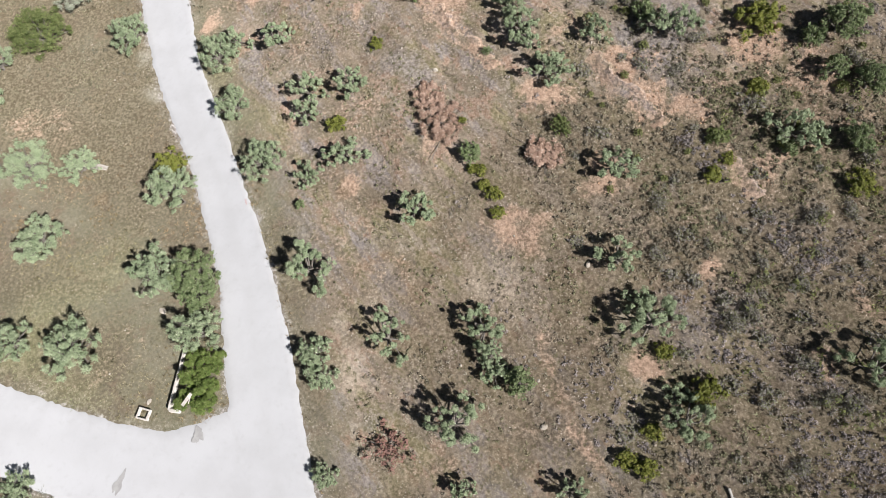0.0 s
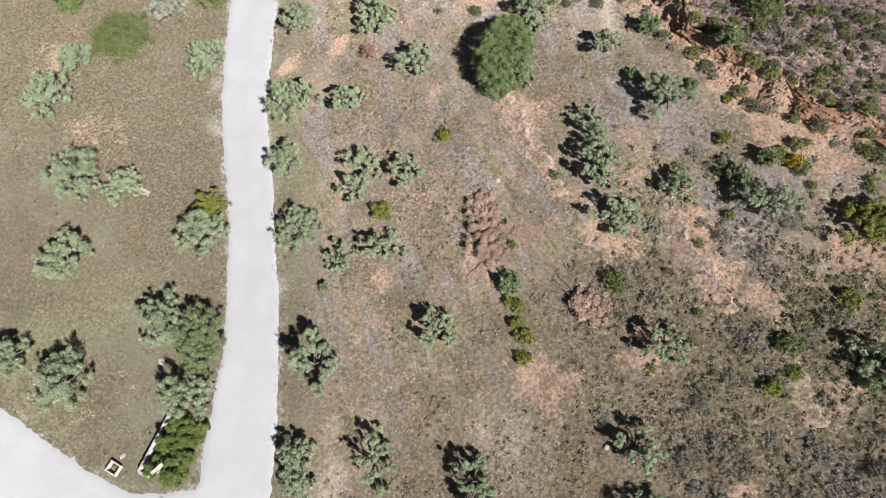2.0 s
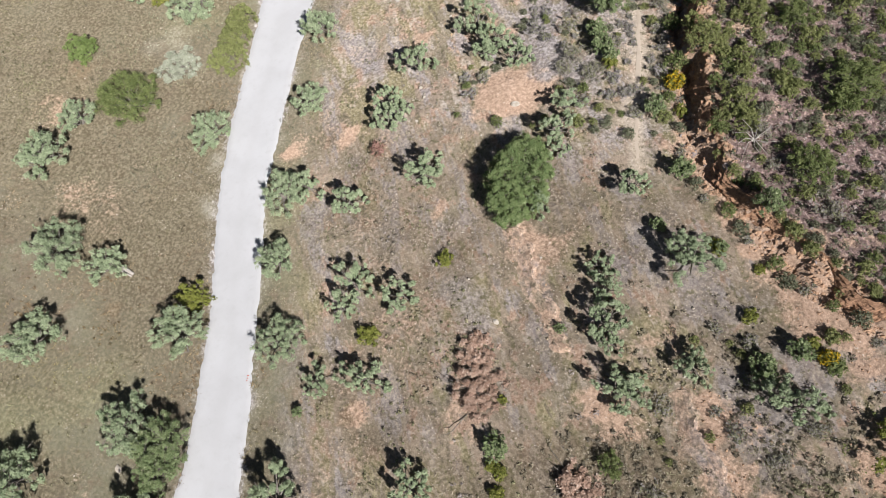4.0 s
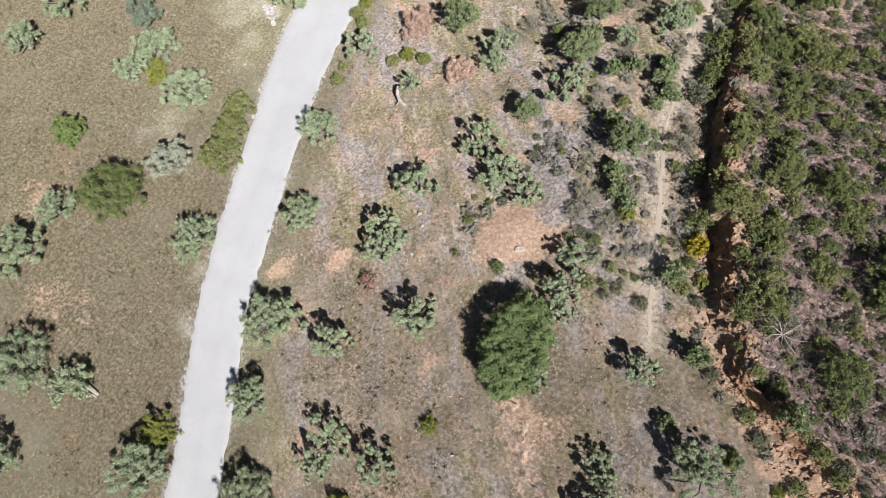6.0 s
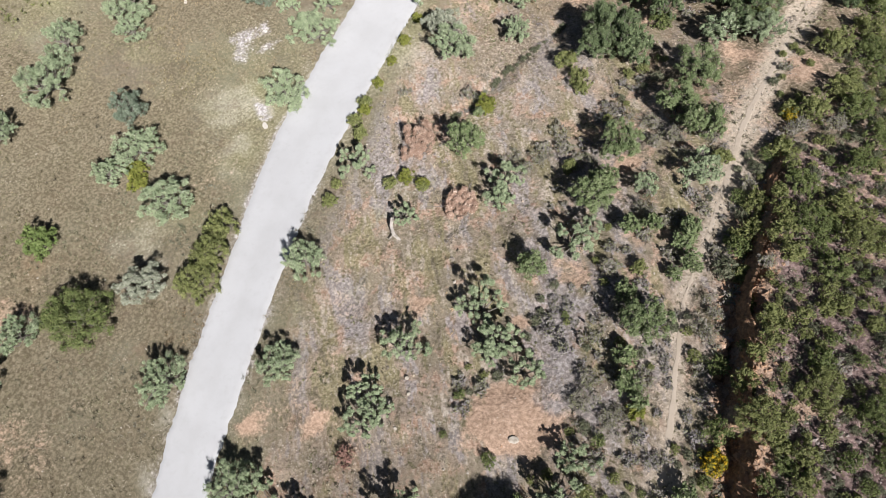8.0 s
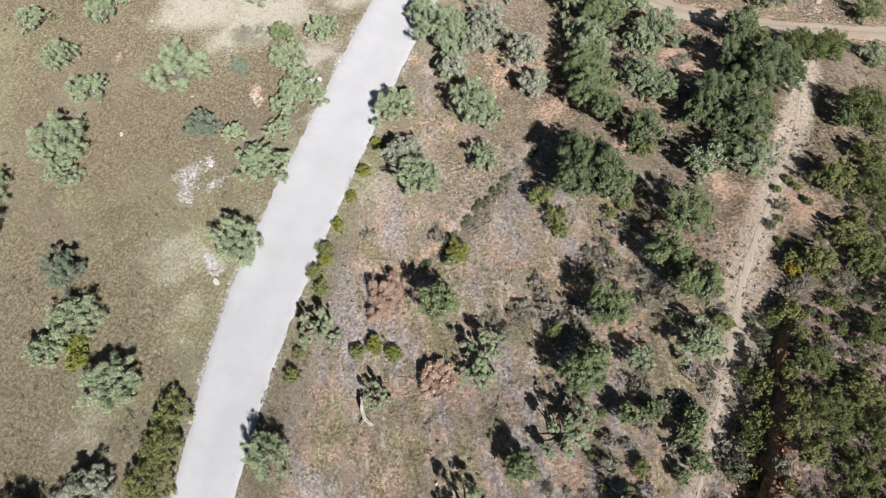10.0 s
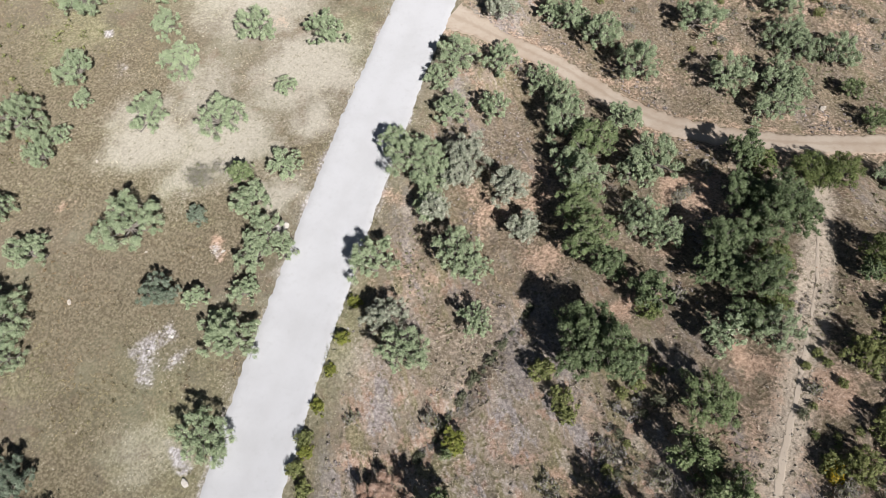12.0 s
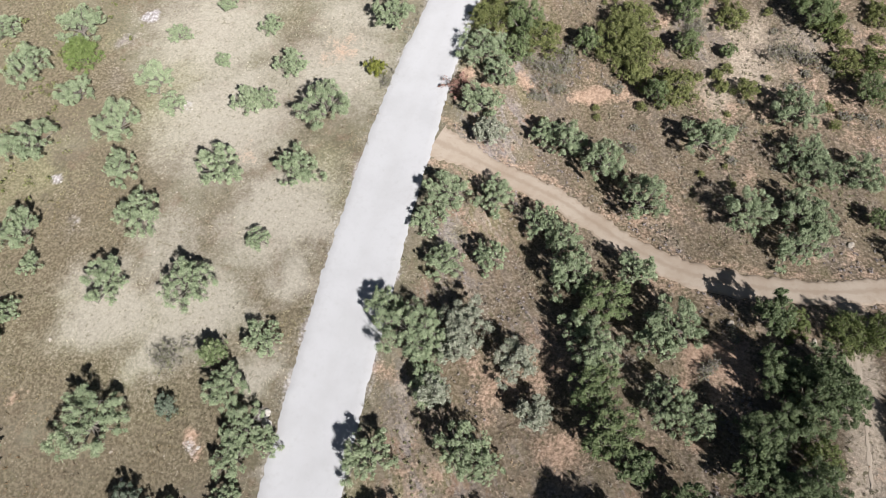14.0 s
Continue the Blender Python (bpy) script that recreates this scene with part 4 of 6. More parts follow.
def dome_form(r0, r, leaf, tall=0.9, blob=0.27, leaf_size=0.125, density=2150, ragged=0.16):
    """A close bush: sprays over a dome, with a short woody foot."""
    n = 26 if r0 < 1.4 else 54
    blob = blob if r0 < 1.4 else blob * 0.8
    blobs = [(0, 0, tall * 0.5, 0.5), (0.25, 0.1, tall * 0.5, 0.4), (-0.25, -0.1, tall * 0.5, 0.4)]
    for i in range(n):
        a, h = 2.4 * i + 0.5 * r.random(), (i + 0.5) / n
        d = math.sqrt(1 - (0.95 * h) ** 2) * 0.78 * (1 + ragged * r.normal())
        blobs.append((math.cos(a) * d, math.sin(a) * d, tall * (0.18 + 0.85 * h) * (1 + 0.5 * ragged * r.normal()), blob * (0.75 + 0.5 * r.random())))
    runs = [[((0.06 * r.normal(), 0.06 * r.normal(), -0.1), 0.05), ((x * 0.5, y * 0.5, z * 0.5), 0.03), ((x, y, z), 0.01)] for x, y, z, q in blobs[::4]]
    base = limbs_mesh("woody_base", runs, BARK, 4)
    foliage = leaves("foliage", blobs if r0 < 0.8 else lumps(blobs, r, 4), int(density * r0 * r0) + 220, leaf_size / r0, leaf_size * 0.48 / r0, leaf, up=0.5, r=r)
    return (("woody_base", base, "grey woody stems"), ("foliage", foliage, ""))


def twig_form(r0, r, leaf, tall=0.7, count=170):
    """A sparse dry shrub: fine twigs fanning from the ground."""
    n = int(count * max(r0, 0.6))
    turn, out = r.random(n) * 2 * math.pi, np.sqrt(r.random(n))
    hub = r.normal(size=(7, 2)) * 0.42
    own = hub[r.integers(7, size=n)]
    base = np.c_[own * 0.8 + 0.1 * r.normal(size=(n, 2)), np.full(n, -0.05)]
    reach = 0.50 * (0.4 + 0.8 * r.random(n))
    tip = base + np.c_[np.cos(turn) * out * reach, np.sin(turn) * out * reach, tall * (0.35 + 0.5 * r.random(n)) * (1.1 - 0.5 * out)]
    side = unit(np.cross(tip - base, r.normal(size=(n, 3)))) * 0.012 / r0
    verts = np.stack([base - side, base + side, tip + side * 0.5, tip - side * 0.5], 1).reshape(-1, 3)
    twigs = mesh_from("twig_tangle", verts, np.arange(n * 4).reshape(-1, 4), leaf)
    blobs = np.c_[tip * [0.95, 0.95, 0.7], 0.14 + 0.10 * r.random(n)][: max(24, n // 3)]
    foliage = leaves("foliage", blobs, int(700 * r0 * r0) + 150, 0.095 / r0, 0.038 / r0, leaf, up=0.7, r=r)
    return (("twig_tangle", twigs, ""), ("foliage", foliage, ""))


def heap_form(r0, r, leaf):
    """Cut branches with dead leaves, lying in a low heap."""
    n = 34
    blobs = [(math.cos(2.4 * i) * d, math.sin(2.4 * i) * d * 0.8, 0.10 + 0.16 * (1 - d) * r.random(), 0.13 + 0.10 * r.random()) for i in range(n) for d in [math.sqrt((i + 0.5) / n) * (0.7 + 0.45 * r.random())]]
    runs = []
    for i in range(44):
        a, x, y = r.random() * 6.3, 0.55 * r.normal(), 0.45 * r.normal()
        runs.append([((0.3 * x, 0.3 * y, 0.0), 0.014), ((x, y, 0.06), 0.012), ((x + 0.35 * math.cos(a), y + 0.35 * math.sin(a), 0.15 + 0.2 * r.random()), 0.005)])
    wood = limbs_mesh("branchwork", runs, BARK, 4)
    dry = leaves("dry_foliage", blobs, int(2500 * r0 * r0) + 160, 0.13 / r0, 0.055 / r0, leaf, up=0.6, r=r)
    return (("branchwork", wood, "bare cut branches"), ("dry_foliage", dry, ""))


KINDS = {
    "olive": ("olive_tree", lambda r0, r: olive_form(r0, r, OLIVE, True, 0.86), "grey-green open-crowned olive tree", "olive tree", "olive trees", 5),
    "young": ("young_olive", lambda r0, r: olive_form(r0, r, OLIVE, True, 0.95, 0.095, 2100, True), "young gappy grey-green olive tree", "olive tree", "young olive trees", 6),
    "silver": ("silver_olive", lambda r0, r: olive_form(r0, r, SILVER, False, 1.0, density=2100), "pale silvery olive tree", "olive tree", "silvery olive trees", 3),
    "bluish": ("young_oak", lambda r0, r: olive_form(r0, r, BLUISH, False, 0.95), "small blue-green round tree", "tree", "blue-green trees", 2),
    "green": ("wild_olive", lambda r0, r: olive_form(r0, r, GREEN, False, 1.0, density=1850), "bushy fresh-green wild olive", "tree", "bushy green trees", 4),
    "carob": ("carob_tree", lambda r0, r: olive_form(r0, r, CAROB, False, 1.15, density=2300), "broad dark-green carob tree", "tree", "carob trees", 3),
    "dense": ("round_bush", lambda r0, r: dome_form(r0, r, DENSE, ragged=0.10, leaf_size=0.105), "dense dark-green rounded bush", "bush", "dark round bushes", 4),
    "vivid": ("green_bush", lambda r0, r: dome_form(r0, r, VIVID, 1.1), "dense bright-green upright bush", "bush", "", 1),
    "mastic": ("mastic_shrub", lambda r0, r: dome_form(r0, r, MASTIC, 0.85, ragged=0.14, leaf_size=0.105), "yellow-green mastic shrub", "shrub", "mastic shrubs", 4),
    "yellow": ("lime_shrub", lambda r0, r: dome_form(r0, r, YELLOW, 0.75, ragged=0.26, leaf_size=0.12), "low lime-green shrub", "shrub", "lime-green shrubs", 3),
    "bloom": ("flowering_shrub", lambda r0, r: dome_form(r0, r, BLOOM, 0.8, leaf_size=0.13), "low yellow-flowering shrub", "shrub", "flowering shrubs", 2),
    "grey": ("grey_shrub", lambda r0, r: twig_form(r0, r, GREYTWIG), "sparse dry grey shrub", "shrub", "dry grey shrubs", 4),
    "brush": ("brush_pile", lambda r0, r: heap_form(r0, r, BROWNLEAF), "brown heap of cut branches", "brush pile", "brush piles", 3),
    "russet": ("russet_shrub", lambda r0, r: dome_form(r0, r, RUSSET, 0.55, ragged=0.3, density=600), "sparse low russet-leaved shrub", "shrub", "russet shrubs", 2),
    "heather": ("heather_shrub", lambda r0, r: twig_form(r0, r, HEATHER, 0.6), "low dry lilac-grey heather", "shrub", "dry heather", 4),
    "rosemary": ("rosemary_shrub", lambda r0, r: dome_form(r0, r, ROSEMARY, 0.75, ragged=0.12, leaf_size=0.10, density=1050), "small dark rosemary shrub", "shrub", "rosemary shrubs", 4),
    "cistus": ("cistus_shrub", lambda r0, r: dome_form(r0, r, MASTIC, 0.9, ragged=0.12, leaf_size=0.10, density=1050), "small olive-green cistus shrub", "shrub", "cistus shrubs", 4),
    "broom": ("broom_shrub", lambda r0, r: dome_form(r0, r, DENSE, 0.95, ragged=0.12, leaf_size=0.10, density=1050), "small dark-green broom shrub", "shrub", "broom shrubs", 4),
}
SIZES = (0.55, 1.05, 1.7, 2.4)
MADE, PLACED = {}, []


def above_bank(x, y):
    d, s, h = along(np.array([x]), np.array([y]), BANK)
    return s[0] < 0 and d[0] > 0.5 if y < 76 else x > 4


def grow(kind, x, y, radius, stretch=1.0, sink=0.0):
    """Plants one of a kind with its crown's radius in metres."""
    if kind == "green" and x > -12 and 76 < y < 94 or kind == "olive" and x > -6 and 80 < y < 95:
        kind = "carob"
    d, s, h = (float(v[0]) for v in along(np.array([x]), np.array([y]), ROAD_LINE))
    if radius < 0.8 and d < h + 0.7 * radius:
        x += s * (h + 0.7 * radius - d)
    if kind == "olive" and x > -26 and y < 62 and float(slope_side(np.array([x]), np.array([y]))[0]) > 0.3:
        kind = "young"
    if kind == "green" and above_bank(x, y) and y < 76:
        kind = "mastic" if radius > 0.6 else "cistus"
    name, form, label, category, group, variants = KINDS[kind]
    r0 = min(SIZES, key=lambda s: abs(s - radius))
    variant = int(rng.integers(variants))
    turn, squash, tall = rng.random() * 360, 0.90 + 0.20 * rng.random(), 0.88 + 0.24 * rng.random()
    if kind in ("olive", "young", "silver", "green"):
        tall *= 1.12 - 0.08 * radius
    if kind in ("olive", "green", "carob") and x > -24 and y > 58:
        tall *= 1.2 if x < -8 else 1.05
    if kind in ("mastic", "dense") and x > 4 and y < 80:
        radius *= 0.86 if x < 6.5 or y < 50 else 0.68
    size = Vector((1.12 * radius * squash * stretch, 1.12 * radius / squash, 1.12 * radius * tall))
    at = pose(x, y, height(x, y) - sink, 4 * rng.normal(), 4 * rng.normal(), turn)
    label = label + " " + where_words(x, y)
    key = (kind, r0, variant)
    if key not in MADE:
        ob = new(name)
        seeded = np.random.default_rng(abs(hash_of(kind)) + variant * 31 + int(r0 * 100))
        for p, data, words in form(r0, seeded):
            part(p, data, ob.children[0] if p == "limb" else ob, words)
        ob.matrix_basis = at @ Matrix.Diagonal((*size, 1))
        MADE[key] = (ob, size)
    else:
        first, s0 = MADE[key]
        ob = copy_thing(first, at @ Matrix.Diagonal((size.x / s0.x, size.y / s0.y, size.z / s0.z, 1)))
    PLACED.append((x, y, radius))
    return tagged(ob, label, category, group)


def hash_of(word):
    return sum(ord(c) * (i + 3) * 7 for i, c in enumerate(word))


def olive(x, y, r): grow("olive", x, y, r)
def silver(x, y, r): grow("silver", x, y, r)
def bluish(x, y, r): grow("bluish", x, y, r)
def green(x, y, r): grow("green", x, y, r)
def carob(x, y, r): grow("carob", x, y, r)
def dense(x, y, r): grow("dense", x, y, r)
def vivid(x, y, r): grow("vivid", x, y, r)
def mastic(x, y, r): grow("mastic", x, y, r)
def yellow(x, y, r): grow("yellow", x, y, r)
def bloom(x, y, r): grow("bloom", x, y, r)
def grey(x, y, r): grow("grey", x, y, r)
def brush(x, y, r): grow("brush", x, y, r)
def russet(x, y, r): grow("russet", x, y, r)


olive(-20.9, 17.4, 1.95); olive(-17.3, 12.9, 1.72); olive(-30.6, 12.5, 1.48); olive(-26.3, 11.8, 1.98); olive(-28.0, 2.6, 1.15)
olive(-8.0, 3.4, 0.83); olive(-2.2, 20.5, 1.37); olive(-9.5, 17.1, 1.87); olive(-9.1, 11.2, 1.15); olive(-8.6, 9.8, 1.15)
olive(-3.9, 12.0, 1.48); olive(2.1, 12.0, 1.50); olive(2.7, 10.6, 1.01); olive(3.0, 9.3, 0.79); olive(0.4, 6.4, 1.77)
olive(0.8, 2.4, 0.72); olive(7.1, 2.3, 0.92); olive(10.9, 21.7, 1.26); olive(10.6, 15.8, 1.22); olive(12.2, 11.9, 1.75)
olive(11.5, 13.1, 0.89); olive(13.8, 6.1, 1.47); olive(13.4, 7.5, 0.78); olive(20.9, 22.7, 1.31); olive(22.4, 22.7, 0.78)
olive(23.5, 8.5, 1.53); olive(-38.8, 33.0, 1.90); olive(-38.4, 37.2, 1.43); olive(-35.6, 50.6, 2.02); olive(-41.5, 50.7, 1.25)
olive(-26.9, 39.3, 1.64); olive(-32.7, 26.6, 2.10); olive(-29.0, 26.9, 1.34); olive(-20.9, 24.2, 1.85); olive(-30.3, 20.2, 1.95)
olive(-22.8, 50.9, 1.51); olive(-20.2, 43.7, 1.43); olive(-13.1, 48.1, 1.33); olive(-13.6, 44.6, 1.14); olive(-13.2, 42.8, 1.04)
olive(-12.8, 43.8, 1.00); olive(-18.6, 35.9, 1.62); olive(-17.1, 37.0, 1.05); olive(-13.3, 36.0, 1.30); olive(-8.9, 39.4, 1.33)
olive(-16.5, 31.1, 1.40); olive(-13.8, 25.9, 1.56); olive(-10.5, 30.8, 1.30); olive(-10.7, 29.1, 0.95); olive(-7.2, 31.0, 1.18)
olive(-10.2, 24.2, 1.01); olive(-7.3, 25.4, 1.25); olive(-9.7, 52.2, 1.51); olive(-7.9, 50.7, 1.30); olive(-6.1, 49.5, 1.11)
olive(-8.4, 49.9, 0.98); olive(-1.5, 46.0, 1.03); olive(-1.4, 43.9, 1.08); olive(-1.1, 42.7, 0.71); olive(-1.1, 38.7, 0.82)
olive(4.1, 40.6, 1.01); olive(3.7, 35.5, 0.91); olive(4.5, 34.3, 0.90); olive(8.2, 36.8, 1.47); olive(7.5, 37.3, 0.97)
olive(5.1, 32.2, 1.26); olive(5.4, 31.1, 0.95); olive(6.5, 29.0, 1.18); olive(7.4, 28.8, 1.06); olive(9.9, 31.1, 1.00)
olive(13.9, 31.1, 0.95); olive(15.0, 30.7, 1.07); olive(-52.5, 55.4, 2.37); olive(-54.8, 60.0, 1.67); olive(-41.0, 53.7, 1.80)
olive(-52.5, 49.8, 1.56); olive(-50.1, 63.6, 1.39); olive(-33.2, 63.2, 1.95); olive(-34.3, 70.1, 1.78); olive(-24.0, 59.7, 1.40)
olive(-18.0, 56.6, 0.88); olive(-12.6, 61.5, 1.42); olive(-12.7, 60.3, 1.02); olive(-22.7, 72.7, 1.76); olive(-18.6, 76.2, 1.09)
olive(-6.7, 58.2, 1.23); olive(-6.1, 59.6, 0.89); olive(-4.3, 64.1, 0.85); olive(-1.6, 66.1, 1.24); olive(-61.0, 81.4, 2.30)
olive(-57.3, 79.4, 1.40); olive(-63.3, 76.2, 1.34); olive(-58.0, 73.7, 1.48); olive(-53.1, 71.3, 1.61); olive(-46.4, 75.5, 2.50)
olive(-51.9, 65.8, 2.27); olive(-50.4, 85.4, 1.81); olive(-44.1, 86.8, 1.84); olive(-37.1, 84.4, 1.31)
olive(-38.1, 80.5, 1.57); olive(-35.9, 78.2, 1.61); olive(-35.9, 76.3, 1.41); olive(-34.2, 77.8, 1.03); olive(-38.7, 72.1, 0.80)
olive(-35.3, 73.6, 1.11); olive(-35.7, 70.4, 1.35); olive(-27.1, 78.8, 1.69); olive(-27.1, 87.4, 2.21); olive(-29.3, 88.8, 1.49)
olive(-25.7, 87.1, 1.72); olive(-21.5, 80.7, 1.74); olive(-20.0, 79.9, 1.12); olive(-24.8, 84.2, 1.39); olive(-26.3, 93.4, 1.44)
olive(-23.1, 94.7, 1.24); olive(-17.1, 94.4, 1.70); olive(-14.6, 88.7, 1.74); olive(-15.8, 90.2, 1.23); olive(-12.9, 95.6, 1.31)
olive(-10.1, 91.9, 1.88); olive(-11.1, 90.6, 1.31); olive(-9.8, 86.4, 1.57); olive(-8.4, 85.8, 1.13); olive(-4.3, 89.8, 1.63)
olive(-2.2, 88.3, 1.76); olive(-3.2, 87.1, 1.48); olive(-1.9, 89.4, 1.25); olive(-5.0, 85.4, 1.53)
olive(-2.2, 83.3, 1.48); olive(-1.3, 79.8, 1.41); olive(-4.0, 79.2, 1.32); olive(5.7, 95.1, 1.11); olive(-65.2, 107.9, 2.05)
olive(-67.8, 103.0, 1.98); olive(-62.1, 101.3, 1.59); olive(-55.7, 104.3, 1.64); olive(-53.2, 102.3, 1.17); olive(-56.8, 99.1, 2.02)
olive(-63.2, 95.3, 2.21); olive(-54.4, 95.2, 1.53); olive(-50.4, 91.5, 1.82); olive(-59.5, 87.9, 1.71); olive(-46.2, 96.8, 1.91)
olive(-39.9, 98.7, 1.75); olive(-39.9, 104.6, 2.13); olive(-46.8, 104.0, 1.33); olive(-45.4, 104.6, 1.12); olive(-44.7, 108.9, 1.36)
olive(-51.1, 108.1, 0.71); olive(-56.2, 109.8, 1.03); olive(-48.2, 112.9, 1.00); olive(-53.2, 114.2, 0.87); olive(-37.6, 115.9, 2.02)
olive(-40.6, 91.8, 0.94); olive(-57.4, 85.5, 0.91); olive(-57.1, 81.2, 1.00); olive(-72.2, 106.4, 1.40); olive(-27.7, 99.1, 1.82)
olive(-24.2, 99.6, 1.56); olive(-28.3, 96.6, 1.28); olive(-20.1, 98.6, 1.28); olive(-18.2, 97.2, 1.42); olive(-28.5, 114.3, 2.03)
olive(-27.2, 108.7, 1.72); olive(-26.5, 111.6, 1.48); olive(-21.4, 106.9, 1.22); olive(-19.5, 106.5, 1.57); olive(-16.4, 104.8, 1.71)
olive(-13.1, 101.7, 1.74); olive(-9.3, 108.9, 1.80); olive(-2.7, 112.8, 1.81); olive(-2.1, 109.0, 1.65); olive(-1.0, 107.4, 1.54)
olive(1.9, 107.8, 1.66); olive(-6.1, 102.2, 1.85); olive(-2.4, 103.3, 1.63); olive(-1.3, 102.6, 1.54); olive(-2.2, 100.2, 1.66)
silver(-33.0, 44.4, 1.60); silver(-24.7, 74.6, 1.44); silver(-23.5, 89.0, 1.73); silver(-23.8, 87.1, 1.24); silver(-19.5, 87.1, 1.48)
silver(-17.7, 84.1, 1.24); silver(-24.3, 83.6, 1.20); silver(-25.8, 105.8, 1.30)
bluish(-44.4, 56.5, 1.58); bluish(-41.9, 78.2, 0.81); bluish(-41.4, 71.4, 1.44)
green(-18.1, 17.2, 1.78); green(-17.7, 15.6, 1.35); green(4.5, 8.6, 1.00); green(1.4, 24.0, 0.77); green(24.2, 29.1, 1.32)
green(22.7, 28.7, 0.74); green(23.7, 26.4, 0.81); green(25.5, 25.3, 1.05); green(24.4, 21.9, 0.94); green(20.8, 21.8, 0.54)
green(-8.2, 55.7, 0.96); green(-1.2, 54.7, 1.39); green(8.3, 47.3, 1.19); green(8.9, 46.2, 0.90); green(7.6, 54.5, 1.48)
green(11.0, 40.8, 0.85); green(9.5, 38.1, 0.40); green(14.4, 33.4, 0.64); green(13.0, 32.1, 0.76); green(6.0, 38.6, 0.47)
green(-0.7, 51.2, 0.71); green(0.1, 50.4, 0.54); green(3.8, 46.8, 0.66); green(6.3, 42.5, 0.69); green(-2.8, 56.2, 0.68)
green(2.7, 31.4, 0.32); green(-10.7, 22.1, 0.33); green(-16.8, 63.6, 1.35); green(-4.3, 74.6, 1.67); green(-4.5, 71.4, 1.35)
green(-2.0, 70.0, 1.07); green(-3.1, 69.5, 0.99); green(-6.6, 66.3, 1.44); green(-7.0, 62.1, 1.44); green(-6.7, 63.4, 1.09)
green(-3.9, 60.7, 0.67); green(-2.9, 61.3, 0.59); green(-0.8, 60.8, 0.73); green(-0.0, 59.6, 0.65); green(-0.6, 58.6, 0.50)
green(-1.3, 52.6, 0.67); green(3.3, 73.3, 1.02); green(-40.2, 82.4, 1.12); green(-14.7, 92.5, 1.74); green(-14.3, 86.4, 1.61)
green(-12.9, 83.6, 1.71); green(-11.4, 82.0, 1.25); green(-8.4, 80.5, 1.29); green(-4.9, 84.3, 1.26); green(-3.7, 82.8, 0.99)
green(-2.8, 80.4, 1.11); green(3.5, 85.8, 0.70); green(3.3, 104.1, 0.91); green(4.9, 101.3, 1.09); green(-17.6, 67.3, 0.38)
green(-25.8, 118.0, 1.78); green(-25.6, 115.0, 1.33); green(-20.1, 116.8, 1.24); green(-13.6, 112.5, 1.09); green(-12.4, 121.2, 1.40)
green(-2.9, 122.6, 1.87); green(-12.0, 118.1, 1.05); green(2.5, 115.9, 1.38); green(-8.5, 118.2, 0.63); green(-0.9, 61.8, 0.72)
carob(-12.0, 77.0, 1.80); carob(-10.2, 76.0, 1.76); carob(-9.1, 75.5, 1.37); carob(-11.7, 74.9, 1.38); carob(-4.3, 93.8, 1.37)
carob(-1.6, 90.9, 1.34); carob(-0.5, 89.3, 1.32); carob(-5.4, 83.3, 1.08)
dense(7.5, 25.1, 0.84); dense(16.9, 23.1, 0.77); dense(-35.4, 40.3, 2.40); dense(12.7, 43.8, 1.52); dense(10.2, 54.0, 1.55)
dense(13.7, 49.8, 1.76); dense(13.8, 48.5, 1.02); dense(16.2, 33.2, 0.59); dense(7.2, 55.7, 1.12); dense(3.8, 66.8, 0.93)
dense(5.1, 64.2, 1.47); dense(6.5, 69.5, 1.36); dense(6.8, 61.6, 1.21); dense(5.5, 74.1, 1.29); dense(5.6, 79.8, 1.40)
dense(7.0, 71.9, 1.25); dense(7.2, 50.0, 0.81); dense(-8.3, 79.9, 0.89); dense(-2.9, 93.8, 1.07); dense(0.2, 93.8, 1.46)
dense(2.2, 94.2, 1.47); dense(-1.7, 85.1, 1.11); dense(-1.6, 82.0, 0.90); dense(4.7, 86.8, 1.76); dense(-1.1, 121.7, 1.33)
dense(2.8, 119.0, 1.21); dense(-11.6, 117.9, 0.84)
vivid(-42.4, 43.6, 1.26); vivid(-63.6, 105.3, 1.65)
mastic(-30.5, 50.7, 1.23); mastic(-29.8, 48.6, 1.46); mastic(-29.4, 46.3, 1.48); mastic(5.5, 51.7, 1.43); mastic(4.6, 53.5, 1.01)
mastic(4.9, 56.1, 0.81); mastic(6.7, 50.9, 0.75); mastic(11.1, 52.9, 1.15); mastic(12.7, 39.8, 0.59); mastic(15.7, 34.7, 0.49)
mastic(-0.6, 67.9, 0.60); mastic(4.6, 57.6, 0.74); mastic(2.4, 62.7, 0.96); mastic(2.1, 64.9, 0.84); mastic(6.3, 65.7, 1.36)
mastic(7.4, 63.9, 1.47); mastic(3.8, 63.1, 0.88); mastic(4.6, 61.9, 0.79); mastic(2.9, 60.0, 0.65); mastic(2.0, 73.0, 0.68)
mastic(4.6, 75.6, 1.32); mastic(3.3, 79.8, 1.22); mastic(7.9, 50.9, 1.06); mastic(8.1, 49.5, 0.81); mastic(6.8, 53.9, 0.65)
mastic(10.3, 49.5, 0.69); mastic(10.8, 48.6, 0.63); mastic(9.1, 58.9, 0.69); mastic(7.6, 59.7, 0.70); mastic(6.9, 59.0, 0.76)
mastic(-13.5, 74.1, 0.78); mastic(-11.8, 72.6, 0.84); mastic(5.4, 82.5, 1.24); mastic(1.0, 79.3, 0.32); mastic(0.5, 78.3, 0.27)
mastic(1.5, 78.8, 0.28); mastic(2.3, 77.7, 0.31); mastic(-11.3, 71.7, 0.53); mastic(-24.1, 56.0, 0.54); mastic(-27.7, 65.3, 0.58)
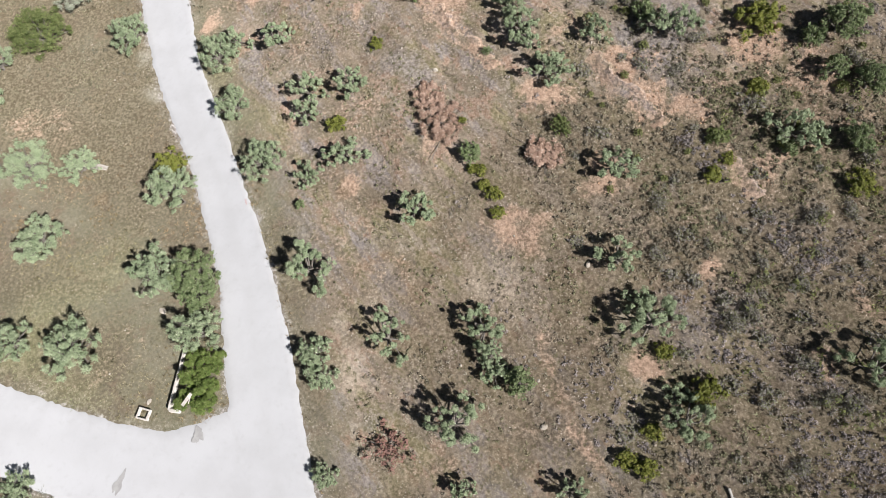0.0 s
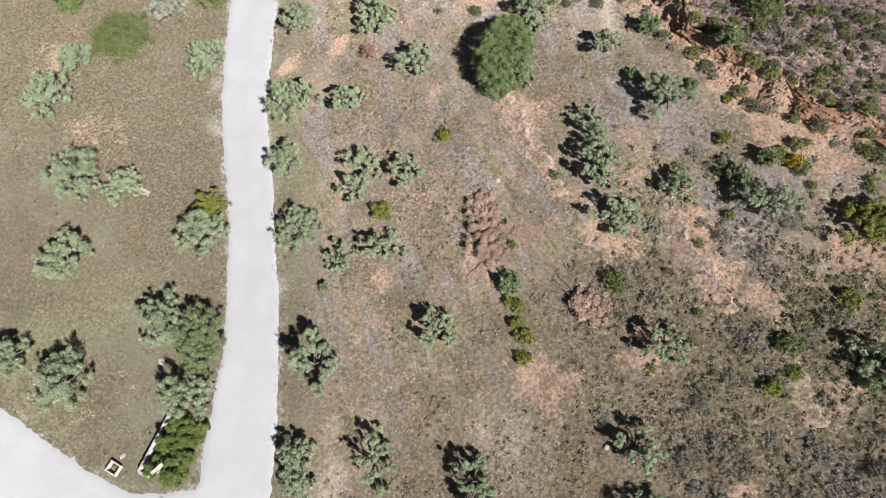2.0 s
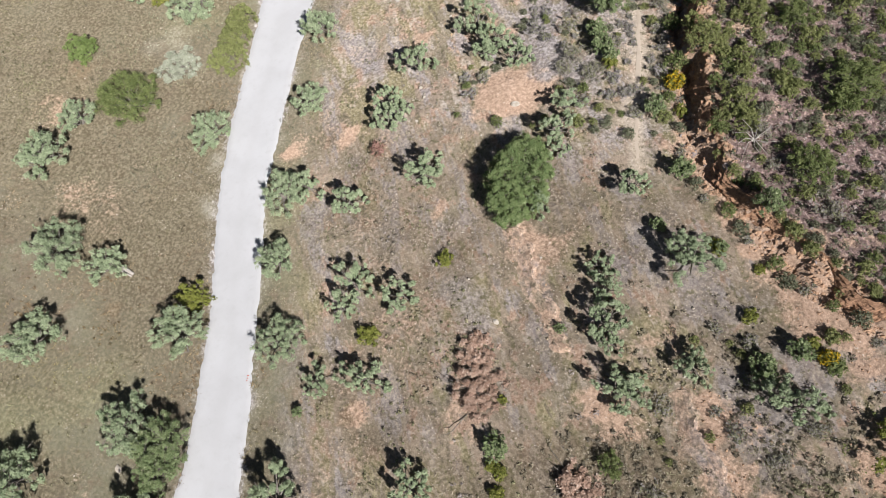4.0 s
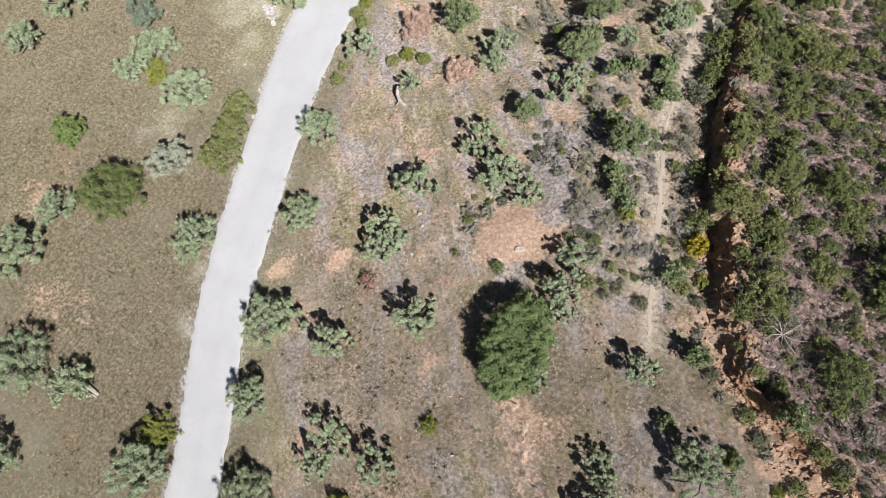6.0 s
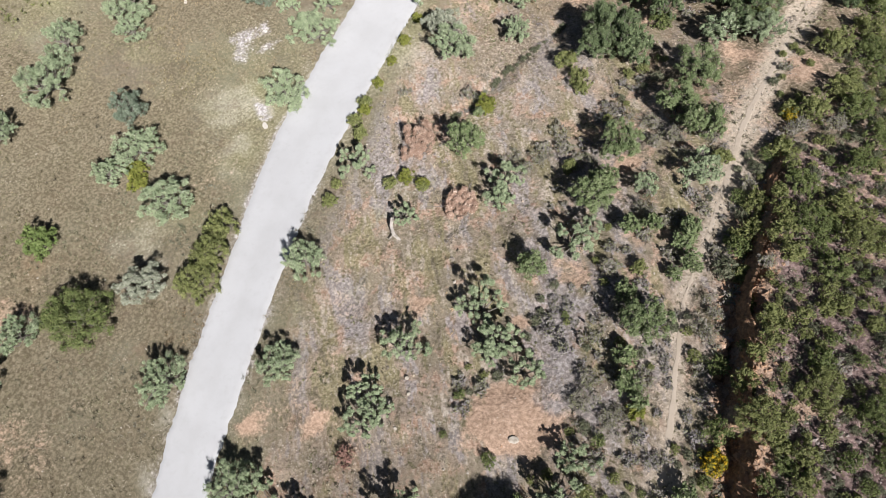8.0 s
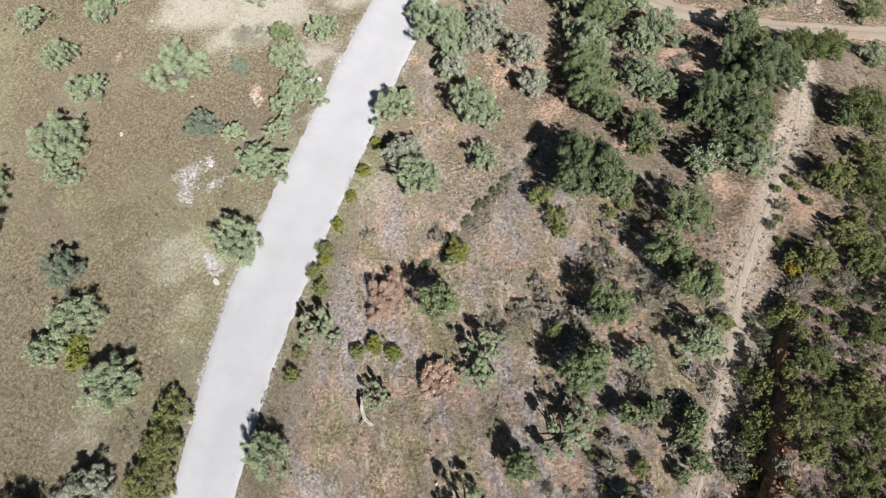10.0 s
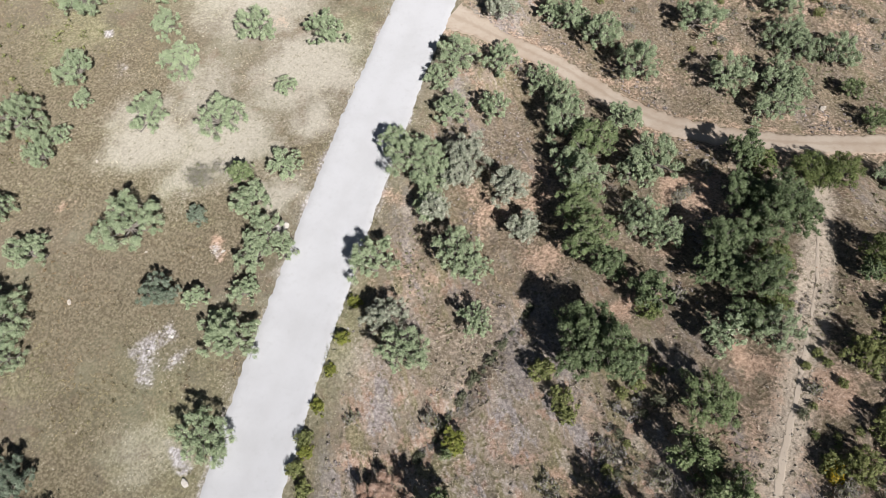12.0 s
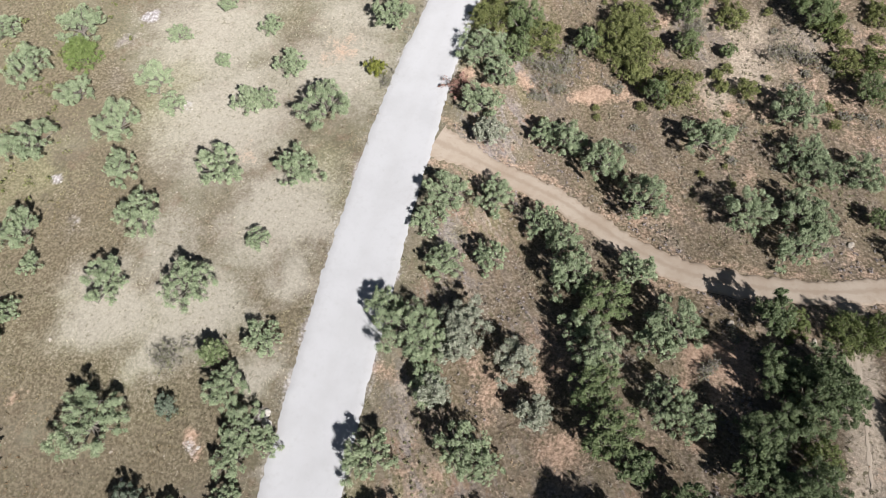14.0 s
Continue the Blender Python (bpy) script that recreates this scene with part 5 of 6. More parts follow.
mastic(-26.5, 63.4, 0.57); mastic(-25.4, 62.4, 0.60); mastic(-24.5, 57.5, 0.43); mastic(-20.7, 59.1, 0.52); mastic(-18.2, 59.6, 0.44)
mastic(-28.3, 118.0, 2.12); mastic(-24.0, 116.6, 1.76); mastic(-17.4, 117.5, 2.27); mastic(-15.8, 116.5, 2.05); mastic(-16.8, 119.7, 1.90)
mastic(-15.3, 114.4, 1.31); mastic(-12.1, 113.6, 1.70); mastic(-8.7, 121.6, 1.30); mastic(-8.4, 114.9, 0.62); mastic(-6.5, 114.8, 0.93)
mastic(-9.0, 116.0, 0.52); mastic(0.6, 118.6, 1.19); mastic(0.0, 120.8, 0.88); mastic(2.6, 123.8, 1.14); mastic(-9.2, 64.4, 0.56)
yellow(1.6, 23.0, 0.35); yellow(2.2, 22.8, 0.39); yellow(2.4, 21.7, 0.42); yellow(3.1, 21.0, 0.49); yellow(3.3, 19.8, 0.45)
yellow(15.0, 7.7, 0.86); yellow(12.1, 5.6, 0.54); yellow(10.5, 4.1, 0.61); yellow(11.5, 3.5, 0.61); yellow(13.0, 10.2, 0.50)
yellow(16.4, 20.7, 0.53); yellow(17.4, 21.6, 0.42); yellow(19.9, 30.5, 1.31); yellow(24.5, 19.2, 0.86); yellow(19.5, 26.1, 0.56)
yellow(-40.3, 52.1, 0.80); yellow(-21.7, 26.8, 1.08); yellow(-8.2, 27.9, 0.64); yellow(-5.3, 33.9, 0.49); yellow(5.5, 47.1, 0.40)
yellow(9.4, 38.1, 0.43); yellow(11.8, 37.5, 0.30); yellow(11.9, 34.7, 0.39); yellow(15.0, 34.1, 0.33); yellow(1.0, 26.6, 0.26)
yellow(-39.3, 51.2, 0.74); yellow(-17.3, 68.2, 0.72); yellow(0.3, 49.9, 0.46); yellow(-37.4, 110.5, 0.83)
bloom(4.6, 49.0, 0.64); bloom(15.8, 33.5, 0.49); bloom(2.2, 72.6, 0.55)
grey(17.2, 11.9, 1.09); grey(18.2, 12.4, 0.95); grey(18.6, 10.6, 0.80); grey(20.4, 8.8, 0.95); grey(21.1, 7.2, 0.81)
grey(13.4, 19.6, 0.82); grey(21.7, 17.8, 0.92); grey(16.7, 13.0, 0.80); grey(15.0, 14.5, 0.66); grey(19.4, 3.6, 0.94)
grey(22.1, 6.6, 0.88); grey(25.2, 21.1, 0.80); grey(23.6, 17.8, 0.93); grey(19.0, 25.1, 0.79); grey(16.0, 30.1, 0.89)
grey(10.0, 46.0, 0.98); grey(14.2, 41.4, 1.13); grey(12.6, 31.6, 0.64); grey(12.4, 33.3, 0.71); grey(-2.2, 50.4, 1.03)
grey(-2.5, 48.9, 0.93); grey(-0.7, 49.4, 1.00); grey(-2.8, 55.1, 0.93); grey(-7.6, 47.7, 0.64); grey(2.9, 46.1, 0.80)
grey(2.2, 55.7, 1.00); grey(2.2, 57.3, 0.93); grey(2.5, 53.3, 0.72); grey(-19.0, 69.2, 0.74); grey(-1.7, 69.5, 1.07)
grey(-11.2, 64.8, 0.91); grey(-11.7, 63.5, 0.90); grey(-13.0, 64.0, 0.83); grey(-10.7, 66.4, 0.76); grey(-10.0, 65.8, 0.75)
grey(-7.6, 65.3, 0.89); grey(-6.0, 69.8, 1.02); grey(-3.6, 68.4, 1.07); grey(-4.6, 68.0, 0.82); grey(-2.7, 67.7, 0.89)
grey(-3.9, 57.5, 0.79); grey(-3.5, 62.6, 0.99); grey(-2.3, 62.1, 0.90); grey(-1.2, 60.0, 0.73); grey(1.1, 61.1, 0.66)
grey(-3.2, 53.1, 0.75); grey(-1.4, 51.5, 0.67); grey(0.0, 51.8, 0.80); grey(-0.6, 48.6, 0.84); grey(-0.5, 46.6, 0.70)
grey(8.0, 55.6, 0.80); grey(3.5, 60.8, 0.72); grey(3.1, 71.5, 1.17); grey(5.0, 72.7, 1.02); grey(-43.2, 82.1, 1.58)
grey(-6.5, 92.0, 0.86); grey(-7.1, 86.0, 0.70); grey(-8.0, 89.5, 1.01); grey(-6.6, 81.5, 0.74); grey(1.1, 76.9, 0.61)
grey(-24.2, 67.5, 0.57); grey(-36.0, 109.7, 0.87); grey(-4.0, 119.5, 1.51); grey(-2.3, 119.1, 1.30); grey(-11.5, 120.3, 1.40)
grey(-22.7, 113.6, 1.72); grey(-21.6, 115.5, 1.34); grey(-21.6, 112.2, 1.10); grey(-23.1, 111.3, 1.09); grey(-0.4, 117.7, 0.86)
grey(-12.5, 115.4, 0.82); grey(-5.2, 69.4, 0.71); grey(-3.4, 70.6, 0.86); grey(-2.0, 71.1, 0.86); grey(-8.6, 65.0, 0.70)
grey(-11.6, 65.8, 0.79); grey(-11.1, 67.6, 0.73); grey(-13.7, 63.5, 0.72); grey(-3.0, 60.7, 0.73); grey(-6.7, 59.9, 0.67)
grey(-1.8, 62.7, 0.74); grey(-0.4, 63.9, 0.67)
yellow(-27.4, 75.4, 0.45); yellow(-27.2, 72.6, 0.50); yellow(-27.0, 70.2, 0.40); yellow(-26.8, 67.6, 0.45); yellow(-26.3, 64.6, 0.50); yellow(-19.8, 59.9, 0.55); yellow(-18.3, 59.8, 0.45)
brush(-0.1, 26.6, 1.60); brush(6.4, 23.5, 1.37); brush(-1.2, 28.8, 1.33); brush(-20.4, 63.3, 1.59); brush(-14.7, 59.1, 1.36)
russet(-3.8, 5.3, 1.34); russet(-13.1, 40.8, 0.56); russet(-29.6, 110.4, 1.20)


# the great rounded carob bush below the bare clay
great = new("great_bush")
r = np.random.default_rng(91)
sprays = []
for i in range(120):
    a, h = 2.4 * i + 0.3 * r.random(), (i + 0.5) / 120
    d = (1 - (0.97 * h) ** 2.6) ** 0.42
    sprays.append((1.72 * d * math.cos(a) * (1 + 0.05 * r.normal()), 2.95 * d * math.sin(a) * (1 + 0.05 * r.normal()), 0.35 + 1.95 * h * (1 + 0.05 * r.normal()), 0.42 + 0.14 * r.random()))
heart = [(0, y, 1.15, 1.15) for y in (-1.8, -0.9, 0.0, 0.9, 1.8)]
stems = [[((0.2 * math.cos(k), 0.2 * math.sin(k), -0.1), 0.09), ((x * 0.5, y * 0.5, z * 0.5), 0.05), ((x, y, z), 0.015)] for k, (x, y, z, q) in enumerate(sprays[::6])]
part("woody_base", limbs_mesh("woody_base", stems, BARK, 5), great, "grey woody stems")
part("foliage", leaves("foliage", lumps(sprays, r, 4, 0.6, 0.5) + heart, 38000, 0.095, 0.05, GREAT, up=0.5, r=r), great)
great.matrix_basis = pose(-2.6, 39.8, height(-2.6, 39.8) - 0.1, 0, 0, 2)
tagged(great, "great dense dark-green rounded bush beside bare clay", "bush")
PLACED.append((-2.6, 39.8, 2.8))


def scatter(kind, count, x0, x1, y0, y1, small, large, allow):
    """Grows small shrubs at random where there is room."""
    made = 0
    for _ in range(count * 6):
        x, y, r = x0 + (x1 - x0) * rng.random(), y0 + (y1 - y0) * rng.random(), small + (large - small) * rng.random() ** 2
        if allow(x, y) and all((x - a) ** 2 + (y - b) ** 2 > (0.75 * (r + c)) ** 2 for a, b, c in PLACED):
            grow(kind, x, y, r)
            made += 1
            if made >= count:
                break


def off_ways(x, y, gap=0.5):
    return all(d[0][0] > d[2][0] + gap for d in (along(np.array([x]), np.array([y]), l) for l in (ROAD_LINE, SIDE_LINE, TRACK_LINE, FOOT_LINE)))


scatter("cistus", 215, 3, 17, 51, 80, 0.24, 0.66, above_bank)
scatter("broom", 120, 3, 17, 51, 80, 0.24, 0.60, above_bank)
scatter("cistus", 50, 6, 22, 36, 51, 0.24, 0.55, above_bank)
scatter("broom", 36, 6, 22, 36, 51, 0.24, 0.55, above_bank)
for x, y, h in smooth_line(DITCH_LINE, 0.42):
    grow(("rosemary", "heather", "rosemary")[int(rng.integers(3))], x + 0.14 * rng.normal(), y + 0.14 * rng.normal(), 0.18 + 0.16 * rng.random())
face = smooth_line(BANK, 0.62)
for k, (x, y, h) in enumerate(face[14:84]):
    low = k % 2 == 1
    x, y, q = x + (-1.05 if low else 0.35 if y > 50 else 0.85) + 0.22 * rng.normal(), y + (-0.5 if low and x > 7 else 0.0) + 0.25 * rng.normal(), 0.34 + (0.45 if y > 49 else 0.2) * rng.random()
    if all((x - a) ** 2 + (y - b) ** 2 > (0.6 * (q + c)) ** 2 for a, b, c in PLACED):
        grow(("mastic", "broom", "cistus", "rosemary", "broom", "grey")[k % 6], x, y, q)
scatter("rosemary", 150, 3, 17, 51, 80, 0.22, 0.5, above_bank)
scatter("rosemary", 75, 6, 22, 36, 51, 0.22, 0.5, above_bank)
scatter("grey", 40, 4, 25, 36, 78, 0.35, 0.8, above_bank)
scatter("cistus", 35, 9, 30, 20, 35, 0.22, 0.5, lambda x, y: not above_bank(x, y))
scatter("grey", 70, 8, 31, -4, 35, 0.4, 0.9, lambda x, y: not above_bank(x, y))
scatter("cistus", 38, -24, 8, 104, 124, 0.25, 0.55, off_ways)
scatter("grey", 26, -24, 8, 104, 124, 0.4, 0.8, off_ways)


def thicket(x, y):
    return off_ways(x, y, 0.15) and not above_bank(x, y) and grain(x, y, 4.5, 110) > -0.25 and spread("clay", np.array([x]), np.array([y]))[0] < 0.3


scatter("heather", 120, -9, 4, 46, 74, 0.35, 0.85, thicket)
scatter("cistus", 50, -9, 5, 44, 76, 0.22, 0.5, thicket)
scatter("rosemary", 60, -9, 5, 44, 76, 0.22, 0.45, thicket)
scatter("broom", 30, -9, 5, 44, 76, 0.22, 0.5, thicket)
scatter("mastic", 18, -9, 4, 46, 74, 0.4, 0.75, thicket)


r = np.random.default_rng(29)
x, y = 4 + 24 * r.random(5000), 35 + 45 * r.random(5000)
d, side, h = along(x, y, BANK)
room = np.array(PLACED)
room = (np.hypot(x[:, None] - room[:, 0], y[:, None] - room[:, 1]) > 0.6 * (0.2 + room[:, 2])).all(1)
keep = (side < 0) & (d > 0.5) & (y < 78) & room
q = 0.12 + 0.16 * r.random(5000)
scrub = np.c_[x, y, terrain(x, y) + 0.6 * q, q][keep]
tagged(new("hill_scrub", leaves("hill_scrub", scrub, 52000, 0.10, 0.05, ROSEMARY, up=0.8, r=r)), "low dark scrub between shrubs on the hilltop", "scrub", kind="stuff")

r = np.random.default_rng(31)
x, y = np.r_[17 + 58 * r.random(3400), -76 + 16 * r.random(500)], np.r_[-14 + 148 * r.random(3400), 10 + 120 * r.random(500)]
keep = (along(x, y, TRACK_LINE)[0] > 2) & (along(x, y, SIDE_LINE)[0] > 3.5) & (grain(x, y, 9, 130) > -0.5)
q = 0.2 + 0.5 * r.random(len(x)) ** 2
scrub = np.c_[x, y, terrain(x, y) + 0.6 * q, q][keep]
tagged(new("outlying_scrub", leaves("outlying_scrub", lumps(scrub, r, 3), 70000, 0.13, 0.07, MASTIC, up=0.8, r=r)), "scattered olive-green scrub on the outlying slopes", "scrub", kind="stuff")

# ---- the walled corner by the junction ----
def box(bm, x, y, z, lx, ly, lz, turn=0.0, bevel=0.02):
    made = bmesh.ops.create_cube(bm, size=1.0, matrix=pose(x, y, z, 0, 0, turn) @ Matrix.Diagonal((lx, ly, lz, 1)))
    edges = list({e for v in made["verts"] for e in v.link_edges})
    bmesh.ops.bevel(bm, geom=edges, offset=bevel, segments=2, affect="EDGES")


def upright(name, rows, label="", parent=None, material=None):
    bm = bmesh.new()
    for row in rows:
        box(bm, *row)
    return part(name, mesh_of(bm, name, material or PLASTER), parent, label)


wall = new("garden_wall")
tagged(wall, "low white plastered wall round the corner hedge", "wall")
base = height(-18.6, 9.8)
wall.location = (-18.65, 9.85, base)
upright("long_run", [(0, 0, 0.10, 0.16, 4.2, 0.70, -7, 0.03)], parent=wall)
upright("short_run", [(0.12, -2.14, 0.12, 0.70, 0.20, 0.70, -7, 0.03)], parent=wall)
upright("end_run", [(0.55, 2.08, 0.12, 0.70, 0.20, 0.70, -7, 0.03)], parent=wall)

hedge = new("corner_hedge")
r = np.random.default_rng(5)
bush = [(x + 0.1 * r.normal(), y + 0.1 * r.normal(), 0.45 + 0.55 * r.random(), 0.42 + 0.12 * r.random()) for x in (-0.75, -0.3, 0.15, 0.6, 1.0) for y in (-1.7, -1.15, -0.6, 0, 0.6, 1.15, 1.7) if not (x == -0.3 and y == -1.15)]
part("woody_base", limbs_mesh("woody_base", [[((x, y, -0.1), 0.05), ((x, y, z), 0.02)] for x, y, z, q in bush[::2]], BARK, 5), hedge, "grey woody stems")
part("foliage", leaves("foliage", lumps(bush, r, 5), 22000, 0.11, 0.05, HEDGE, up=0.5, r=r), hedge)
hedge.matrix_basis = pose(-17.0, 9.7, height(-17.0, 9.7), 0, 0, -6)
tagged(hedge, "bright-green clipped hedge inside the low white wall", "hedge")

board = new("leaning_board")
upright("plank", [(0, 0, 0, 0.22, 1.05, 0.05, 0, 0.01)], parent=board)
upright("batten", [(0.16, 0.1, -0.02, 0.06, 0.55, 0.04, 20, 0.01)], parent=board)
board.matrix_basis = pose(-17.35, 8.25, height(-17.3, 8.3) + 1.45, 25, 8, -38)
tagged(board, "weathered white board leaning in the hedge", "board")

hatch = new("inspection_chamber")
hx, hy = -20.7, 7.55
hatch.matrix_basis = pose(hx, hy, height(hx, hy), 0, 0, -14) @ Matrix.Diagonal((0.8, 0.8, 0.8, 1))
for name, row in (("side", (-0.45, 0, 0.1, 0.13, 0.95, 0.6, 0, 0.02)), ("side", (0.45, 0, 0.1, 0.13, 0.95, 0.6, 0, 0.02)), ("end", (0, -0.41, 0.1, 0.77, 0.13, 0.6, 0, 0.02)), ("end", (0, 0.41, 0.1, 0.77, 0.13, 0.6, 0, 0.02))):
    upright(name, [row], parent=hatch)
# the bottom slab takes the bark colours, darker than the plaster sides
upright("floor_slab", [(0, 0, -0.12, 0.74, 0.66, 0.08, 0, 0.01)], "dark bottom", hatch, BARK)
tagged(hatch, "open square white concrete chamber beside the side road", "chamber")

marker = new("fallen_post")
upright("shaft", [(0, 0, 0.12, 0.13, 1.1, 0.12, 0, 0.02)], parent=marker)
upright("stub", [(0.22, -0.2, 0.10, 0.10, 0.5, 0.10, 30, 0.02)], parent=marker)
marker.matrix_basis = pose(15.9, 1.9, height(15.9, 1.9), 6, 0, 14)
tagged(marker, "broken white post lying in dry scrub", "post")


def patch(name, x, y, lx, ly, turn, material, label, lift):
    """A thin flat patch lying on the road."""
    bm = bmesh.new()
    n = 26
    ring = [(1 + 0.28 * math.sin(3 * a + x) + 0.14 * math.sin(7 * a + y), a) for a in (2 * math.pi * i / n for i in range(n))]
    top = [bm.verts.new((lx * k * math.cos(a), ly * k * math.sin(a), 0)) for k, a in ring]
    bm.faces.new(top)
    made = bmesh.ops.extrude_face_region(bm, geom=bm.faces[:])
    bmesh.ops.translate(bm, verts=[v for v in made["geom"] if isinstance(v, bmesh.types.BMVert)], vec=(0, 0, 0.006))
    bmesh.ops.recalc_face_normals(bm, faces=bm.faces)
    ob = new(name, mesh_of(bm, name, material))
    ob.matrix_basis = pose(x, y, float(land(np.array([x]), np.array([y]))[0]) + lift, 0, 0, turn)
    return tagged(ob, label, "road patch")


patch("road_patch", -16.75, 6.15, 0.42, 0.5, 0, DARKPATCH, "grey patch on the white road", 0.037)
patch("road_patch", -21.7, 3.1, 0.26, 0.75, -18, DARKPATCH, "long grey patch on the side road", 0.030)

paint = new("painted_mark")
for k in range(3):
    upright("bar", [(0, -0.17 * k, 0.0, 0.22, 0.06, 0.006, 0, 0.001)], parent=paint, material=REDPAINT)
paint.matrix_basis = pose(-15.15, 23.2, height(-15.15, 23.2) + 0.045, 0, 0, 20)
tagged(paint, "three faded red paint bars on the road edge", "road marking")


# ---- dead wood ----
def dead_log(x, y, turn, runs, label, name="dead_log"):
    ob = new(name)
    part("trunk", limbs_mesh("trunk", runs[:1], DEADWOOD, 9), ob)
    for run in runs[1:]:
        part("branch", limbs_mesh("branch", [run], DEADWOOD, 6), ob)
    ob.matrix_basis = pose(x, y, height(x, y), 0, 0, turn)
    return tagged(ob, label, "log")


dead_log(-27.9, 27.15, -4, [[((-0.95, 0, 0.14), 0.19), ((-0.3, 0.03, 0.16), 0.17), ((0.3, 0.0, 0.15), 0.15), ((0.85, -0.06, 0.13), 0.11)], [((-0.8, -0.16, 0.12), 0.09), ((0.1, -0.22, 0.14), 0.08), ((0.8, -0.25, 0.10), 0.05)]], "split bleached grey log in the dry grass field")
dead_log(-18.0, 55.4, 0, [[((-0.7, 0.75, 0.55), 0.10), ((-0.55, 0.25, 0.35), 0.12), ((-0.1, -0.2, 0.2), 0.13), ((0.5, -0.35, 0.15), 0.10), ((1.0, -0.45, 0.12), 0.06)], [((-0.1, -0.2, 0.22), 0.06), ((-0.2, -0.7, 0.2), 0.03)], [((0.5, -0.35, 0.15), 0.05), ((0.9, -0.05, 0.2), 0.02)]], "bent bleached dead trunk beside an olive tree", "fallen_tree")
dead_log(9.6, 44.9, 30, [[((0, 0, 0.0), 0.05), ((0.3, 0.1, 0.5), 0.03), ((0.8, 0.3, 0.8), 0.012)]] + [[((0.1, 0.05, 0.1), 0.03), ((0.6 * math.cos(a), 0.6 * math.sin(a), 0.5), 0.018), ((1.3 * math.cos(a + 0.3), 1.3 * math.sin(a + 0.3), 0.5 + 0.3 * math.sin(5 * a)), 0.008)] for a in (0.2, 0.7, 1.1, 1.7, 2.4, 3.1, 3.6, 4.2, 4.8, 5.5)], "bare bleached branches of a dead shrub on the hilltop", "dead_shrub")


# ---- stones ----
def rock(x, y, size, material=STONE, label="pale rounded field stone lying in dry grass", seed=0, rings=2):
    r = np.random.default_rng(int(abs(x * 911 + y * 577)) + seed)
    bm = bmesh.new()
    bmesh.ops.create_icosphere(bm, subdivisions=rings, radius=1.0)
    lean = r.normal(size=(5, 3))
    lean /= np.linalg.norm(lean, axis=1, keepdims=True)
    for v in bm.verts:
        c = np.array(v.co)
        for k in lean:
            c = c - k * max(0.0, float(c @ k) - 0.72)
        v.co = Vector(c * (1 + (0.05 if rings == 2 else 0.16) * r.normal()))
    ob = new("stone", mesh_of(bm, "stone", material))
    ob.matrix_basis = pose(x, y, height(x, y) + 0.12 * size, 0, 0, 360 * r.random()) @ Matrix.Diagonal((size * (1 + 0.3 * r.random()), size * 0.8, size * 0.55, 1))
    return tagged(ob, label, "stone", "pale stones" if rings == 2 else "bank rocks")


rock(8.8, 15.8, 0.20); rock(5.8, 6.1, 0.24); rock(-0.9, 30.9, 0.2); rock(-20.6, 14.9, 0.26); rock(-20.5, 8.4, 0.2)
rock(-4.8, 45.8, 0.28, label="pale stone on bare orange clay"); rock(-12.1, 46.5, 0.17); rock(-11.5, 45.7, 0.14); rock(-11.2, 43.5, 0.13); rock(-48.2, 68.8, 0.22)
rock(-7.9, 70.0, 0.26); rock(-6.5, 93.1, 0.28, label="pale stone beside the earth track"); rock(1.4, 101.7, 0.3); rock(-44.6, 74.3, 0.12); rock(-43.0, 72.9, 0.13)
rock(-50.5, 84.4, 0.16); rock(-53.0, 80.4, 0.15); rock(-34.7, 78.9, 0.42, PLASTER, "broken white block at the edge of the road"); rock(-35.0, 79.6, 0.34, PLASTER, "broken white block at the edge of the road"); rock(5.6, 8.9, 0.12)
rock(-33.2, 60.2, 0.3, PLASTER, "chalky white stone on bare ground"); rock(-1.5, 93.0, 0.2)


r = np.random.default_rng(58)
lip = [(x, y, h) for x, y, h in smooth_line(BANK, 0.24) if 1.0 < h and x < 27 and y < 62]
for x, y, h in lip:
    if r.random() < (0.85 if 39 < y < 53 else 0.45):
        rock(x + 0.55 * r.normal() - 0.25, y + 0.4 * r.normal(), 0.10 + 0.22 * r.random() ** 2, CLAYSTONE if r.random() < 0.75 else ROCKGREY, "broken orange rock on the eroded bank", 3, 1)


def chips(name, places, sizes, r, material, label, category):
    """Many small angular stones in one mesh."""
    n = len(places)
    corner = np.array([(1, 0, 0), (0, 1, 0), (-1, 0, 0), (0, -1, 0), (0, 0, 0.8), (0, 0, -0.6)])
    v = corner[None] * (0.65 + 0.6 * r.random((n, 6, 1)))
    turn = r.random(n) * 6.3
    c, s = np.cos(turn)[:, None], np.sin(turn)[:, None]
    v = np.stack([v[..., 0] * c - v[..., 1] * s * 0.8, v[..., 0] * s + v[..., 1] * c * 0.8, v[..., 2] + 0.25 * r.normal(size=(n, 6))], -1) * sizes[:, None, None]
    v = (v + places[:, None, :]).reshape(-1, 3)
    tri = np.array([(0, 1, 4), (1, 2, 4), (2, 3, 4), (3, 0, 4), (1, 0, 5), (2, 1, 5), (3, 2, 5), (0, 3, 5)])
    f = (np.arange(n)[:, None, None] * 6 + tri[None]).reshape(-1, 3)
    return tagged(new(name, mesh_from(name, v, f, material)), label, category, kind="stuff")


def strewn(count, x0, x1, y0, y1, r, keep):
    """Random places on the ground that pass a test."""
    x, y = x0 + (x1 - x0) * r.random(count), y0 + (y1 - y0) * r.random(count)
    k = keep(x, y) > r.random(count)
    x, y = x[k], y[k]
    return np.stack([x, y, terrain(x, y)], 1)


